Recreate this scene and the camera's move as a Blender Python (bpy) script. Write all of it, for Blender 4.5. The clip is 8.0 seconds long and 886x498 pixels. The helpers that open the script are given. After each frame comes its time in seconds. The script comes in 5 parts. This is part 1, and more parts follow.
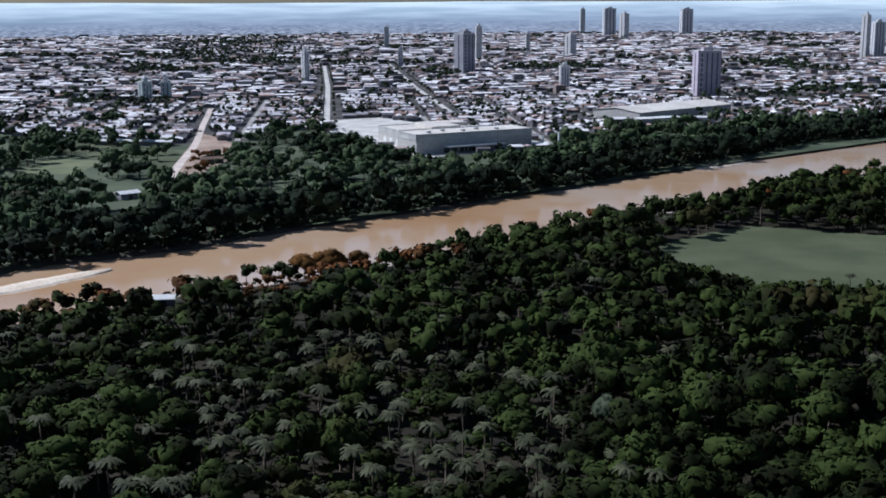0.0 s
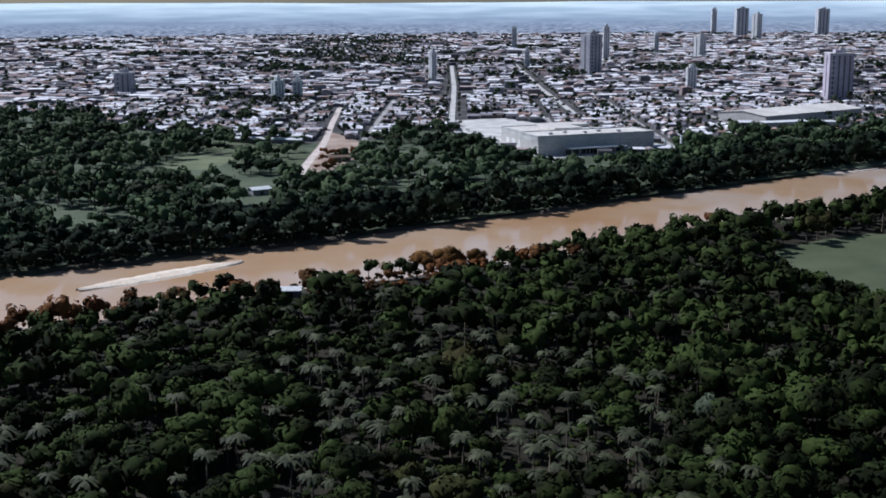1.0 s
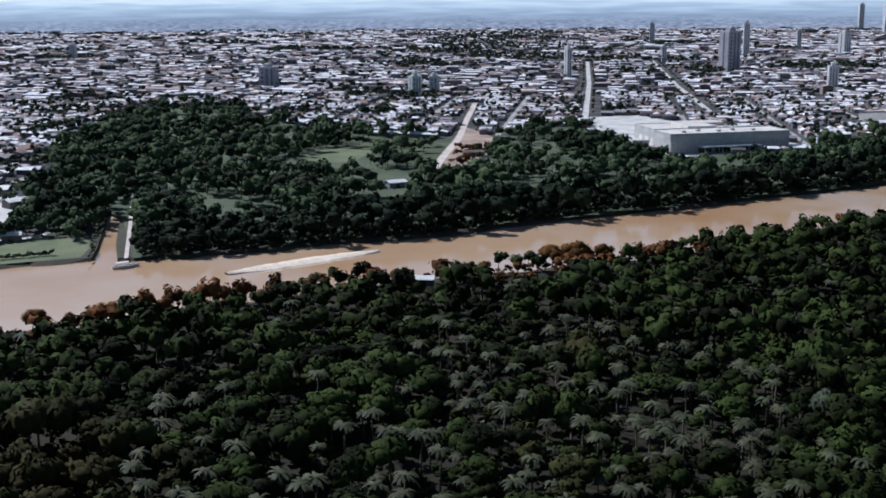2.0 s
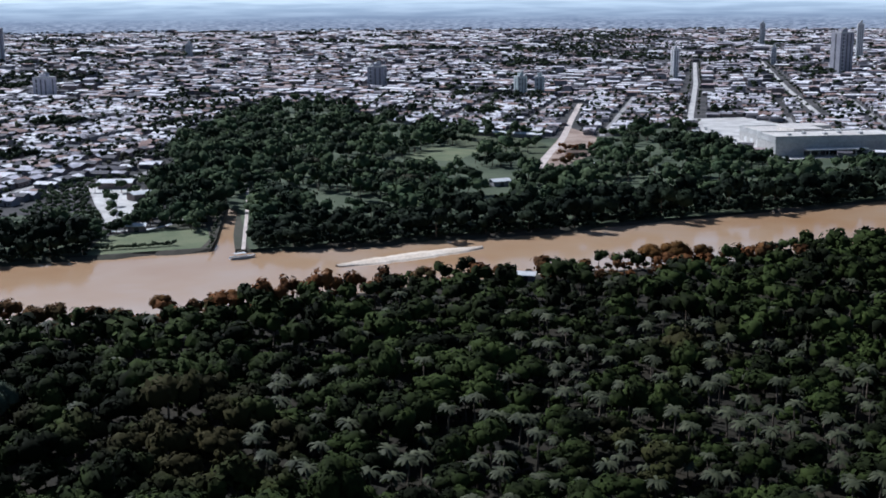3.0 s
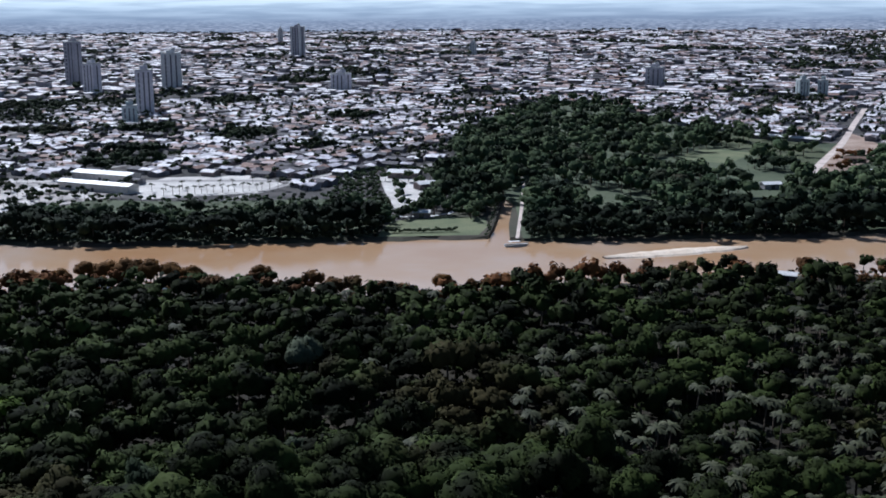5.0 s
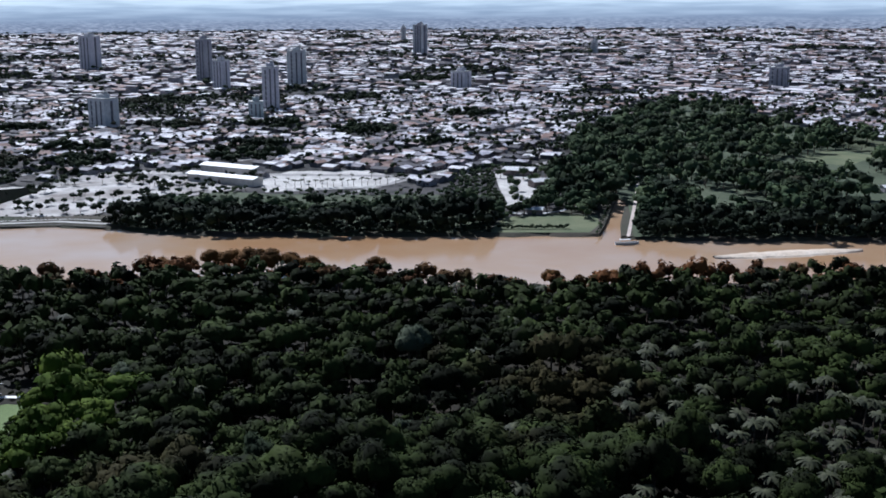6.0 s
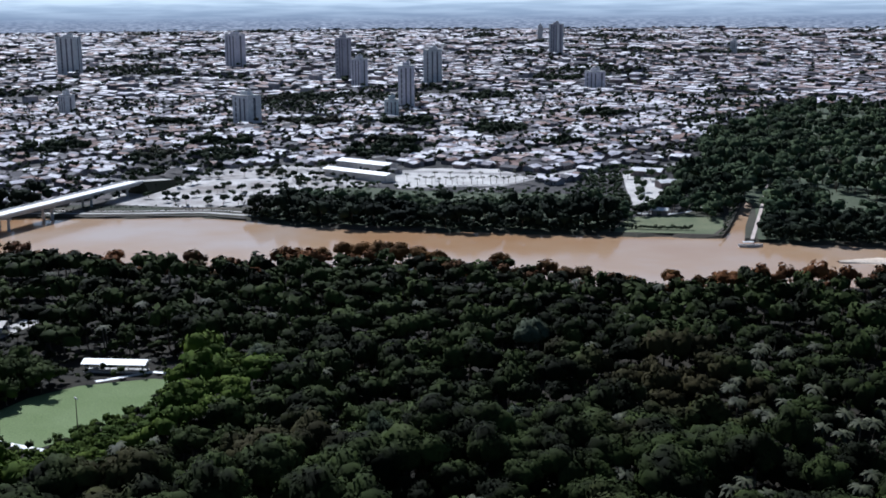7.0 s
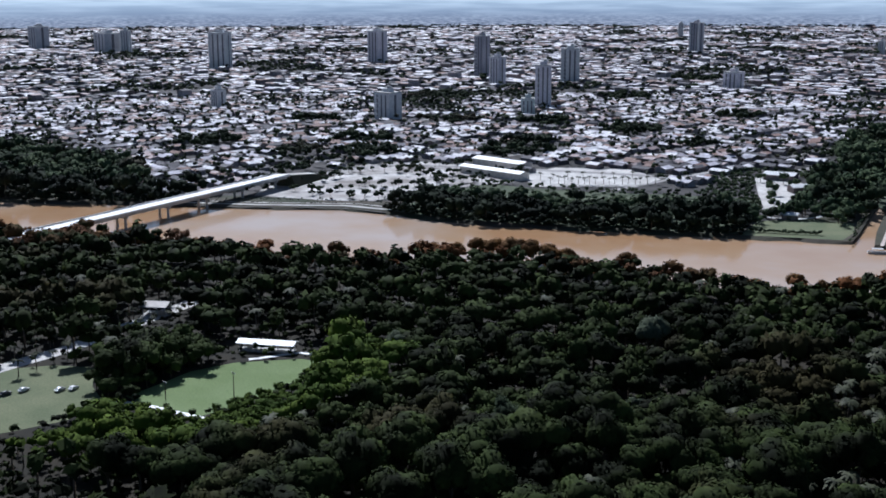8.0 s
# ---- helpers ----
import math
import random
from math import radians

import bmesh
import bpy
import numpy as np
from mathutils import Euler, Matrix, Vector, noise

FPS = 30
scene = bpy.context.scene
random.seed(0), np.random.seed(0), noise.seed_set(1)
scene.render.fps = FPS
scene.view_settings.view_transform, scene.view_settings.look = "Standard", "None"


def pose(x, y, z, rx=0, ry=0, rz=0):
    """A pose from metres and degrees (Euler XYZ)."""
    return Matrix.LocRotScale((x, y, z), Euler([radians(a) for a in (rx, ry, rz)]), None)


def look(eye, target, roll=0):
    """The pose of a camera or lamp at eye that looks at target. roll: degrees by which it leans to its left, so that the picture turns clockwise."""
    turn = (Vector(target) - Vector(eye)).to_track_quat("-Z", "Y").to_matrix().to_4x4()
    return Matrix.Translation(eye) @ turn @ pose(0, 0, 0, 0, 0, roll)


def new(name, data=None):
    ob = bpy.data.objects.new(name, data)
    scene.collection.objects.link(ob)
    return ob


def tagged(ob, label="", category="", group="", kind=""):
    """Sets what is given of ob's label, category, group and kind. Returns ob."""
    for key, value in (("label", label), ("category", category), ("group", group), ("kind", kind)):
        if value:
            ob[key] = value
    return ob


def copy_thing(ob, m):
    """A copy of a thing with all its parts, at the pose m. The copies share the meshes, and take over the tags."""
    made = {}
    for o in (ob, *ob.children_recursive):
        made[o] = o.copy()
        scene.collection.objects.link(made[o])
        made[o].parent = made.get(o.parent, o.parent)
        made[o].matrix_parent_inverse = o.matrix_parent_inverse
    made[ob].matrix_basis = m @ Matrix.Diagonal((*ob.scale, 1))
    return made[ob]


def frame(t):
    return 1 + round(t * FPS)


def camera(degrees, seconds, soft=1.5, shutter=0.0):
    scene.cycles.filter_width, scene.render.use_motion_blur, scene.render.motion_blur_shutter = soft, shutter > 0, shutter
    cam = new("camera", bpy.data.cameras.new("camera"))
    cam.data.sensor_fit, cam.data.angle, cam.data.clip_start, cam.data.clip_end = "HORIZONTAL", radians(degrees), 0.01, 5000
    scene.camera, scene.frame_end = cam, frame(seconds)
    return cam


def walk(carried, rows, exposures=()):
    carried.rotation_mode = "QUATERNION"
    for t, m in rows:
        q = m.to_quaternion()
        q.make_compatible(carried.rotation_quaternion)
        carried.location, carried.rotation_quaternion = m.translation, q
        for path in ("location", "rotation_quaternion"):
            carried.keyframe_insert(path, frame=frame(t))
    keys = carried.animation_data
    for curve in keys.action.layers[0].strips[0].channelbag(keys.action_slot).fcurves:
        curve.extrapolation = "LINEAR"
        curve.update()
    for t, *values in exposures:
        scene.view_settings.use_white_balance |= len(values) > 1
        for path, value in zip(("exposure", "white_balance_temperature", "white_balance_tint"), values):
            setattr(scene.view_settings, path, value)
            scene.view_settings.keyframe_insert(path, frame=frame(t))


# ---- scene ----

# ---------- camera and its flight ----------
cam = camera(41.81, 8.0, soft=1.8)
ROWS = [
    (0.0, 0.1, 0.5, 111.9, 19.38, -11.85, 0.35),
    (0.5, 5.0, -6.5, 113.7, 23.06, -11.85, 0.35),
    (1.0, 8.8, -12.7, 115.1, 25.63, -11.86, 0.35),
    (1.5, 12.8, -19.2, 116.5, 28.16, -11.92, 0.35),
    (1.7, 15.3, -23.4, 117.3, 29.85, -12.02, 0.35),
    (2.8, 26.5, -41.1, 120.6, 36.70, -12.08, 0.35),
    (3.0, 29.0, -44.8, 121.2, 37.44, -12.12, 0.35),
    (3.5, 35.6, -53.3, 122.6, 41.00, -12.17, 0.35),
    (4.0, 40.1, -58.5, 123.4, 43.42, -12.16, 0.35),
    (4.5, 45.1, -63.3, 124.2, 46.03, -12.15, 0.35),
    (4.7, 49.5, -66.9, 124.7, 48.22, -12.13, 0.35),
    (5.8, 65.1, -75.1, 126.5, 55.84, -12.17, 0.35),
    (6.0, 68.1, -76.2, 126.9, 57.00, -12.19, 0.35),
    (6.5, 76.2, -78.7, 128.1, 60.18, -12.18, 0.35),
    (7.0, 86.3, -81.8, 130.0, 63.70, -12.25, 0.35),
    (7.5, 96.0, -85.1, 132.2, 66.62, -12.32, 0.29),
    (8.0, 111.4, -91.9, 136.7, 70.42, -12.48, 0.13),
]
walk(cam, [(t, pose(x, y, z, 0, 0, yaw) @ pose(0, 0, 0, 90 + pitch) @ pose(0, 0, 0, 0, 0, -lean))
           for t, x, y, z, yaw, pitch, lean in ROWS],
     exposures=[(0.0, 0.07, 5350, 11), (8.0, 0.05, 5350, 11)])

# ---------- daylight ----------
SUN_AZ = math.atan2(-0.97, 0.08)
SUN_EL = radians(43)
world = bpy.data.worlds.new("sky")
scene.world = world
world.use_nodes = True
wn = world.node_tree.nodes
sky = wn.new("ShaderNodeTexSky")
sky.sky_type = "NISHITA"
sky.sun_disc = False
sky.sun_elevation, sky.sun_rotation = SUN_EL, SUN_AZ
world.node_tree.links.new(sky.outputs[0], wn["Background"].inputs[0])
wn["Background"].inputs[1].default_value = 0.047
sun = new("sun", bpy.data.lights.new("sun", "SUN"))
sun.data.energy, sun.data.angle, sun.data.color = 5.0, radians(0.5), (1.0, 0.95, 0.88)
sun.matrix_world = look(Vector((math.sin(SUN_AZ) * math.cos(SUN_EL), math.cos(SUN_AZ) * math.cos(SUN_EL), math.sin(SUN_EL))) * 900, (0, 0, 0))


# ---------- materials ----------
def material(name, rough=0.85, metal=0.0, spec=0.5):
    m = bpy.data.materials.new(name)
    m.use_nodes = True
    b = m.node_tree.nodes["Principled BSDF"]
    b.inputs["Roughness"].default_value = rough
    b.inputs["Metallic"].default_value = metal
    b.inputs["Specular IOR Level"].default_value = spec
    return m, m.node_tree, b


def ramp(nt, src, stops, constant=False):
    r = nt.nodes.new("ShaderNodeValToRGB")
    if constant:
        r.color_ramp.interpolation = "CONSTANT"
    el = r.color_ramp.elements
    while len(el) < len(stops):
        el.new(0.5)
    for e, (p, c) in zip(el, stops):
        e.position, e.color = p, (*c, 1)
    nt.links.new(src, r.inputs[0])
    return r.outputs[0]


def noise_at(nt, scale, detail=3.0, stretch=None):
    g = nt.nodes.new("ShaderNodeNewGeometry")
    n = nt.nodes.new("ShaderNodeTexNoise")
    n.inputs["Scale"].default_value, n.inputs["Detail"].default_value = scale, detail
    src = g.outputs["Position"]
    if stretch:
        mp = nt.nodes.new("ShaderNodeMapping")
        mp.inputs["Scale"].default_value = stretch
        nt.links.new(src, mp.inputs[0])
        src = mp.outputs[0]
    nt.links.new(src, n.inputs["Vector"])
    return n.outputs["Fac"]


def mix(nt, a, b, fac, mode="MIX"):
    x = nt.nodes.new("ShaderNodeMix")
    x.data_type, x.blend_type = "RGBA", mode
    for v, k in ((fac, 0), (a, 6), (b, 7)):
        if isinstance(v, (int, float)):
            x.inputs[k].default_value = v
        elif isinstance(v, tuple):
            x.inputs[k].default_value = (*v, 1)
        else:
            nt.links.new(v, x.inputs[k])
    return x.outputs[2]


def bump(nt, b, fac, strength=0.4, dist=0.1):
    n = nt.nodes.new("ShaderNodeBump")
    n.inputs["Strength"].default_value, n.inputs["Distance"].default_value = strength, dist
    nt.links.new(fac, n.inputs["Height"])
    nt.links.new(n.outputs[0], b.inputs["Normal"])


def chance(nt):
    """A random number for each separate piece: by island and by object."""
    g = nt.nodes.new("ShaderNodeNewGeometry")
    o = nt.nodes.new("ShaderNodeObjectInfo")
    a = nt.nodes.new("ShaderNodeMath")
    a.operation = "ADD"
    nt.links.new(g.outputs["Random Per Island"], a.inputs[0])
    nt.links.new(o.outputs["Random"], a.inputs[1])
    f = nt.nodes.new("ShaderNodeMath")
    f.operation = "FRACT"
    nt.links.new(a.outputs[0], f.inputs[0])
    return f.outputs[0]


def mottled(name, c1, c2, scale, rough=0.85, fine=None, bumps=0.3, spec=0.3, metal=0.0, by_piece=0.0):
    """Two colours in soft patches, with a finer grain and relief."""
    m, nt, b = material(name, rough, metal, spec)
    col = ramp(nt, noise_at(nt, scale), [(0.35, c1), (0.65, c2)])
    grain = noise_at(nt, fine or scale * 9, 4)
    col = mix(nt, col, ramp(nt, grain, [(0.3, (0.55, 0.55, 0.55)), (0.7, (1.0, 1.0, 1.0))]), 0.6, "MULTIPLY")
    if by_piece:
        col = mix(nt, col, ramp(nt, chance(nt), [(0, (0.5, 0.5, 0.5)), (1, (1, 1, 1))]), by_piece, "MULTIPLY")
    nt.links.new(col, b.inputs["Base Color"])
    bump(nt, b, grain, bumps, 0.2)
    return m


def foliage(name, dark, light, dry, dry_from=0.6, stand=0.012):
    m, nt, b = material(name, 0.85, 0, 0.06)
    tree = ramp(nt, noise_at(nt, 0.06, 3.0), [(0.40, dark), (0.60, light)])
    big = ramp(nt, noise_at(nt, stand, 2), [(dry_from, (0, 0, 0)), (dry_from + 0.1, (1, 1, 1))])
    col = mix(nt, tree, dry, big)
    leaf = ramp(nt, chance(nt), [(0, (0.78, 0.80, 0.78)), (0.9, (1.08, 1.08, 1.04)), (1, (1.3, 1.28, 1.2))])
    col = mix(nt, col, leaf, 1.0, "MULTIPLY")
    nt.links.new(col, b.inputs["Base Color"])
    return m


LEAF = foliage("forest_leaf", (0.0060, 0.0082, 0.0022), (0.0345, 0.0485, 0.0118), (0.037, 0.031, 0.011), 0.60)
LEAF_BANK = foliage("bank_leaf", (0.085, 0.036, 0.014), (0.044, 0.038, 0.012), (0.135, 0.056, 0.020), 0.46, 0.03)
LEAF_RUST = foliage("rust_leaf", (0.078, 0.040, 0.013), (0.135, 0.064, 0.017), (0.12, 0.050, 0.016), 0.6, 0.03)
# darker copy of the town leaf: the backlit bank's shade is in its colour
LEAF_SHORE_SHADE = foliage("shore_shade_leaf", (0.0065, 0.011, 0.0065), (0.020, 0.029, 0.015), (0.024, 0.026, 0.015), 0.64)
# lighter yellow-green leaf: the sunlit look by the pitch is painted in
LEAF_SUNLIT = foliage("sunlit_leaf", (0.036, 0.060, 0.006), (0.080, 0.112, 0.015), (0.072, 0.074, 0.016), 0.7)
LEAF_PARK = foliage("park_leaf", (0.034, 0.054, 0.026), (0.074, 0.098, 0.048), (0.060, 0.074, 0.036), 0.66)
LEAF_CITY = foliage("town_leaf", (0.011, 0.019, 0.010), (0.036, 0.050, 0.024), (0.044, 0.040, 0.026), 0.62)
LEAF_PALE = foliage("grey_green_leaf", (0.050, 0.062, 0.040), (0.085, 0.100, 0.066), (0.08, 0.085, 0.06), 0.7)
FROND = mottled("palm_frond", (0.026, 0.032, 0.014), (0.098, 0.104, 0.056), 0.3, 0.7, by_piece=0.7, spec=0.12)
BARK = mottled("bark", (0.10, 0.075, 0.05), (0.17, 0.13, 0.10), 0.8, 0.9)
SOIL = mottled("ground_soil", (0.035, 0.045, 0.022), (0.085, 0.07, 0.052), 0.02, 0.95, fine=0.4)
GRASS = mottled("meadow_grass", (0.062, 0.077, 0.034), (0.098, 0.110, 0.056), 0.03, 0.95, fine=1.2)
PITCH = mottled("pitch_grass", (0.15, 0.208, 0.074), (0.185, 0.245, 0.10), 0.05, 0.95, fine=1.5)
LAWN = mottled("lawn_grass", (0.12, 0.145, 0.072), (0.175, 0.19, 0.10), 0.05, 0.95, fine=1.2)
PAVE = mottled("pale_paving", (0.48, 0.45, 0.42), (0.70, 0.67, 0.63), 0.06, 0.8, fine=1.0)
ROADM = mottled("street_surface", (0.30, 0.28, 0.27), (0.44, 0.42, 0.40), 0.03, 0.9, fine=0.6)
DIRT = mottled("bare_dirt", (0.30, 0.21, 0.16), (0.46, 0.35, 0.28), 0.04, 0.95, fine=0.5)
TRACK = mottled("pale_track", (0.55, 0.46, 0.40), (0.70, 0.60, 0.54), 0.08, 0.95)
SAND = mottled("pale_sand", (0.70, 0.57, 0.44), (0.82, 0.70, 0.57), 0.1, 0.95)
CONCRETE = mottled("concrete", (0.48, 0.47, 0.46), (0.62, 0.61, 0.59), 0.1, 0.85)
WHITE = mottled("white_roofing", (0.70, 0.70, 0.70), (0.82, 0.81, 0.79), 0.08, 0.5, spec=0.5)
CREAM = mottled("cream_roofing", (0.62, 0.57, 0.52), (0.78, 0.73, 0.67), 0.03, 0.7)
GREYWALL = mottled("grey_wall", (0.48, 0.46, 0.44), (0.58, 0.555, 0.53), 0.05, 0.8)
DARKROOF = mottled("brown_roofing", (0.10, 0.07, 0.055), (0.18, 0.12, 0.09), 0.15, 0.9)
GLASS = mottled("dark_window_glass", (0.02, 0.025, 0.03), (0.06, 0.07, 0.085), 0.2, 0.15, bumps=0.0, spec=0.6)
# tower windows lightened: distance haze is put into the glass colour
TOWERGLASS = mottled("tower_windows", (0.11, 0.11, 0.13), (0.21, 0.21, 0.24), 0.3, 0.25, bumps=0.0, spec=0.5)
PLAZAPAVE = mottled("plaza_paving", (0.24, 0.21, 0.19), (0.66, 0.63, 0.60), 0.035, 0.85, fine=0.4)
STEEL = mottled("painted_steel", (0.45, 0.45, 0.45), (0.6, 0.6, 0.6), 0.5, 0.5, metal=0.2)
TYRE = mottled("tyre_rubber", (0.02, 0.02, 0.02), (0.035, 0.035, 0.035), 2.0, 0.9)


def district(nt, src):
    """Shifts the draw from one quarter of the town to the next, so that like roofs keep together."""
    a = nt.nodes.new("ShaderNodeMapRange")
    a.inputs["From Min"].default_value, a.inputs["From Max"].default_value = 0.3, 0.7
    a.inputs["To Min"].default_value, a.inputs["To Max"].default_value = -0.28, 0.28
    nt.links.new(noise_at(nt, 0.012, 3), a.inputs[0])
    s = nt.nodes.new("ShaderNodeMath")
    s.operation = "ADD"
    s.use_clamp = True
    nt.links.new(src, s.inputs[0])
    nt.links.new(a.outputs[0], s.inputs[1])
    return s.outputs[0]


def piece_colours(name, stops, rough=0.8):
    m, nt, b = material(name, rough, 0, 0.3)
    col = ramp(nt, district(nt, chance(nt)), stops, True)
    wear = ramp(nt, noise_at(nt, 0.35, 4), [(0.3, (0.6, 0.58, 0.56)), (0.7, (1, 1, 1))])
    col = mix(nt, col, wear, 0.8, "MULTIPLY")
    nt.links.new(col, b.inputs["Base Color"])
    bump(nt, b, noise_at(nt, 3.0, 2), 0.3, 0.08)
    return m


ROOFS = piece_colours("house_roofing", [(0, (0.87, 0.85, 0.87)), (0.25, (0.62, 0.60, 0.66)), (0.38, (0.31, 0.29, 0.32)),
                                        (0.50, (0.27, 0.17, 0.14)), (0.62, (0.48, 0.38, 0.37)), (0.73, (0.095, 0.088, 0.10))])
# plaster tones dimmed: shade of the gaps between houses is in the colour
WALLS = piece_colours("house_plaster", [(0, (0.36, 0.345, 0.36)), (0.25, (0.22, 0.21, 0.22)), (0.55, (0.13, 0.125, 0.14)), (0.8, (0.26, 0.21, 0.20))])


def river_water():
    m, nt, b = material("muddy_water", 0.09, 0, 0.5)
    col = ramp(nt, noise_at(nt, 0.008, 4), [(0.36, (0.42, 0.245, 0.125)), (0.5, (0.48, 0.32, 0.195)), (0.62, (0.52, 0.40, 0.31))])
    nt.links.new(col, b.inputs["Base Color"])
    bump(nt, b, noise_at(nt, 0.5, 3), 0.12, 0.25)
    return m


WATER = river_water()


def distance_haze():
    """Plain and low hills far off: a self-lit backdrop with haze painted into its colour."""
    m, nt, b = material("painted_far_haze", 1, 0, 0)
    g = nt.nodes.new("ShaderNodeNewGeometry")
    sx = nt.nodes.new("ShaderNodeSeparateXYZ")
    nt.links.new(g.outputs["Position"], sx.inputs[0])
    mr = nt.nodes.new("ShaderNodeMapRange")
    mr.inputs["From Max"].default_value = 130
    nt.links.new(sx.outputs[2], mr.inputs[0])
    # painted haze: the glow pales from grey-blue to near white with height
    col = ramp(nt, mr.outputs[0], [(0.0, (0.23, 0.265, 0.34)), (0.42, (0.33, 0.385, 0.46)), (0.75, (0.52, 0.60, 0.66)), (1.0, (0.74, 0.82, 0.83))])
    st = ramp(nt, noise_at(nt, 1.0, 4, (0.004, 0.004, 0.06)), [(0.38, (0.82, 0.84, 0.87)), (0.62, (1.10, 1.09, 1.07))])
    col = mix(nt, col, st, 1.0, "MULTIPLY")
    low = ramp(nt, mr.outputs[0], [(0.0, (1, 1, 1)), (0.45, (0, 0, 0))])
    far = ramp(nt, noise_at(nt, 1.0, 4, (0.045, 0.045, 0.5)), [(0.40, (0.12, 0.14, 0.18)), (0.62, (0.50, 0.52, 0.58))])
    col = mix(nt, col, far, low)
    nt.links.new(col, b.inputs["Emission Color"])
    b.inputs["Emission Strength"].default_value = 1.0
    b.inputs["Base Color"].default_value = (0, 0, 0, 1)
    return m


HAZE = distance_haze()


# ---------- mesh helpers ----------
def mesh_of(name, verts, faces, mats, index=None, smooth=False):
    me = bpy.data.meshes.new(name)
    me.from_pydata([tuple(v) for v in verts], [], [tuple(f) for f in faces])
    for m in mats:
        me.materials.append(m)
    if index is not None:
        me.polygons.foreach_set("material_index", np.asarray(index, dtype=np.int32))
    if smooth:
        me.polygons.foreach_set("use_smooth", np.ones(len(me.polygons), dtype=bool))
    me.update()
    return me


def mesh_np(name, verts, quads, tris, mats, qmat=None, tmat=None, soft=False):
    """A mesh straight from arrays of corners (with their soft normals, if given), quads and triangles."""
    me = bpy.data.meshes.new(name)
    verts = np.asarray(verts, dtype=np.float32)
    normals = verts[:, 3:] if verts.shape[1] == 6 else None
    verts = np.ascontiguousarray(verts[:, :3])
    quads = np.asarray(quads, dtype=np.int32).reshape(-1, 4)
    tris = np.asarray(tris, dtype=np.int32).reshape(-1, 3)
    nq, ntr = len(quads), len(tris)
    me.vertices.add(len(verts))
    me.vertices.foreach_set("co", verts.ravel())
    me.loops.add(nq * 4 + ntr * 3)
    me.loops.foreach_set("vertex_index", np.concatenate([quads.ravel(), tris.ravel()]))
    me.polygons.add(nq + ntr)
    me.polygons.foreach_set("loop_start", np.concatenate([np.arange(nq) * 4, nq * 4 + np.arange(ntr) * 3]).astype(np.int32))
    for m in mats:
        me.materials.append(m)
    if qmat is not None or tmat is not None:
        q = np.zeros(nq, np.int32) if qmat is None else np.asarray(qmat, np.int32)
        t = np.zeros(ntr, np.int32) if tmat is None else np.asarray(tmat, np.int32)
        me.polygons.foreach_set("material_index", np.concatenate([q, t]))
    me.polygons.foreach_set("use_smooth", np.full(nq + ntr, soft, dtype=bool))
    me.update(calc_edges=True)
    me.validate()
    if normals is not None:
        at = me.attributes.new("custom_normal", "FLOAT_VECTOR", "POINT")
        at.data.foreach_set("vector", np.ascontiguousarray(normals).ravel())
    return me


def part(name, shape, mat, parent=None, label=""):
    """Links a bmesh or a mesh as one object under a thing or a part."""
    if isinstance(shape, bmesh.types.BMesh):
        me = bpy.data.meshes.new(name)
        shape.to_mesh(me)
        shape.free()
        me.materials.append(mat)
    else:
        me = shape
    ob = new(name, me)
    ob.parent = parent
    if label:
        tagged(ob, label)
    return ob


def thing(name, x, y, z, turn=0.0, label="", category="", group="", kind=""):
    ob = new(name)
    ob.matrix_world = pose(x, y, z, 0, 0, turn)
    return tagged(ob, label, category, group, kind)


def box(sx, sy, sz, x=0.0, y=0.0, z=0.0, bev=0.0, turn=0.0):
    """A box that stands on z, with broken edges."""
    bm = bmesh.new()
    bmesh.ops.create_cube(bm, size=1, matrix=pose(x, y, z + sz / 2, 0, 0, turn) @ Matrix.Diagonal((sx, sy, sz, 1)))
    if bev:
        bmesh.ops.bevel(bm, geom=bm.edges[:], offset=bev, segments=1, affect="EDGES")
    return bm


def gable(sx, sy, eave, rise, over=0.5, thick=0.25):
    """A pitched roof with its ridge along x and a real thickness."""
    bm = bmesh.new()
    a, b = sx / 2 + over, sy / 2 + over
    for dz in (0, thick):
        for x in (-a, a):
            for y, z in ((-b, eave), (0, eave + rise), (b, eave)):
                bm.verts.new((x, y, z + dz))
    v = list(bm.verts)
    for f in ((6, 7, 10, 9), (7, 8, 11, 10), (1, 0, 3, 4), (2, 1, 4, 5), (0, 1, 7, 6), (1, 2, 8, 7), (4, 3, 9, 10), (5, 4, 10, 11), (3, 0, 6, 9), (2, 5, 11, 8)):
        bm.faces.new([v[i] for i in f])
    return bm


def walls_under(sx, sy, eave, rise):
    bm = bmesh.new()
    a, b = sx / 2, sy / 2
    v = [bm.verts.new(p) for p in ((-a, -b, 0), (a, -b, 0), (a, b, 0), (-a, b, 0), (-a, -b, eave), (a, -b, eave), (a, b, eave), (-a, b, eave), (-a, 0, eave + rise), (a, 0, eave + rise))]
    for f in ((0, 1, 5, 4), (2, 3, 7, 6), (1, 2, 6, 9, 5), (3, 0, 4, 8, 7)):
        bm.faces.new([v[i] for i in f])
    return bm


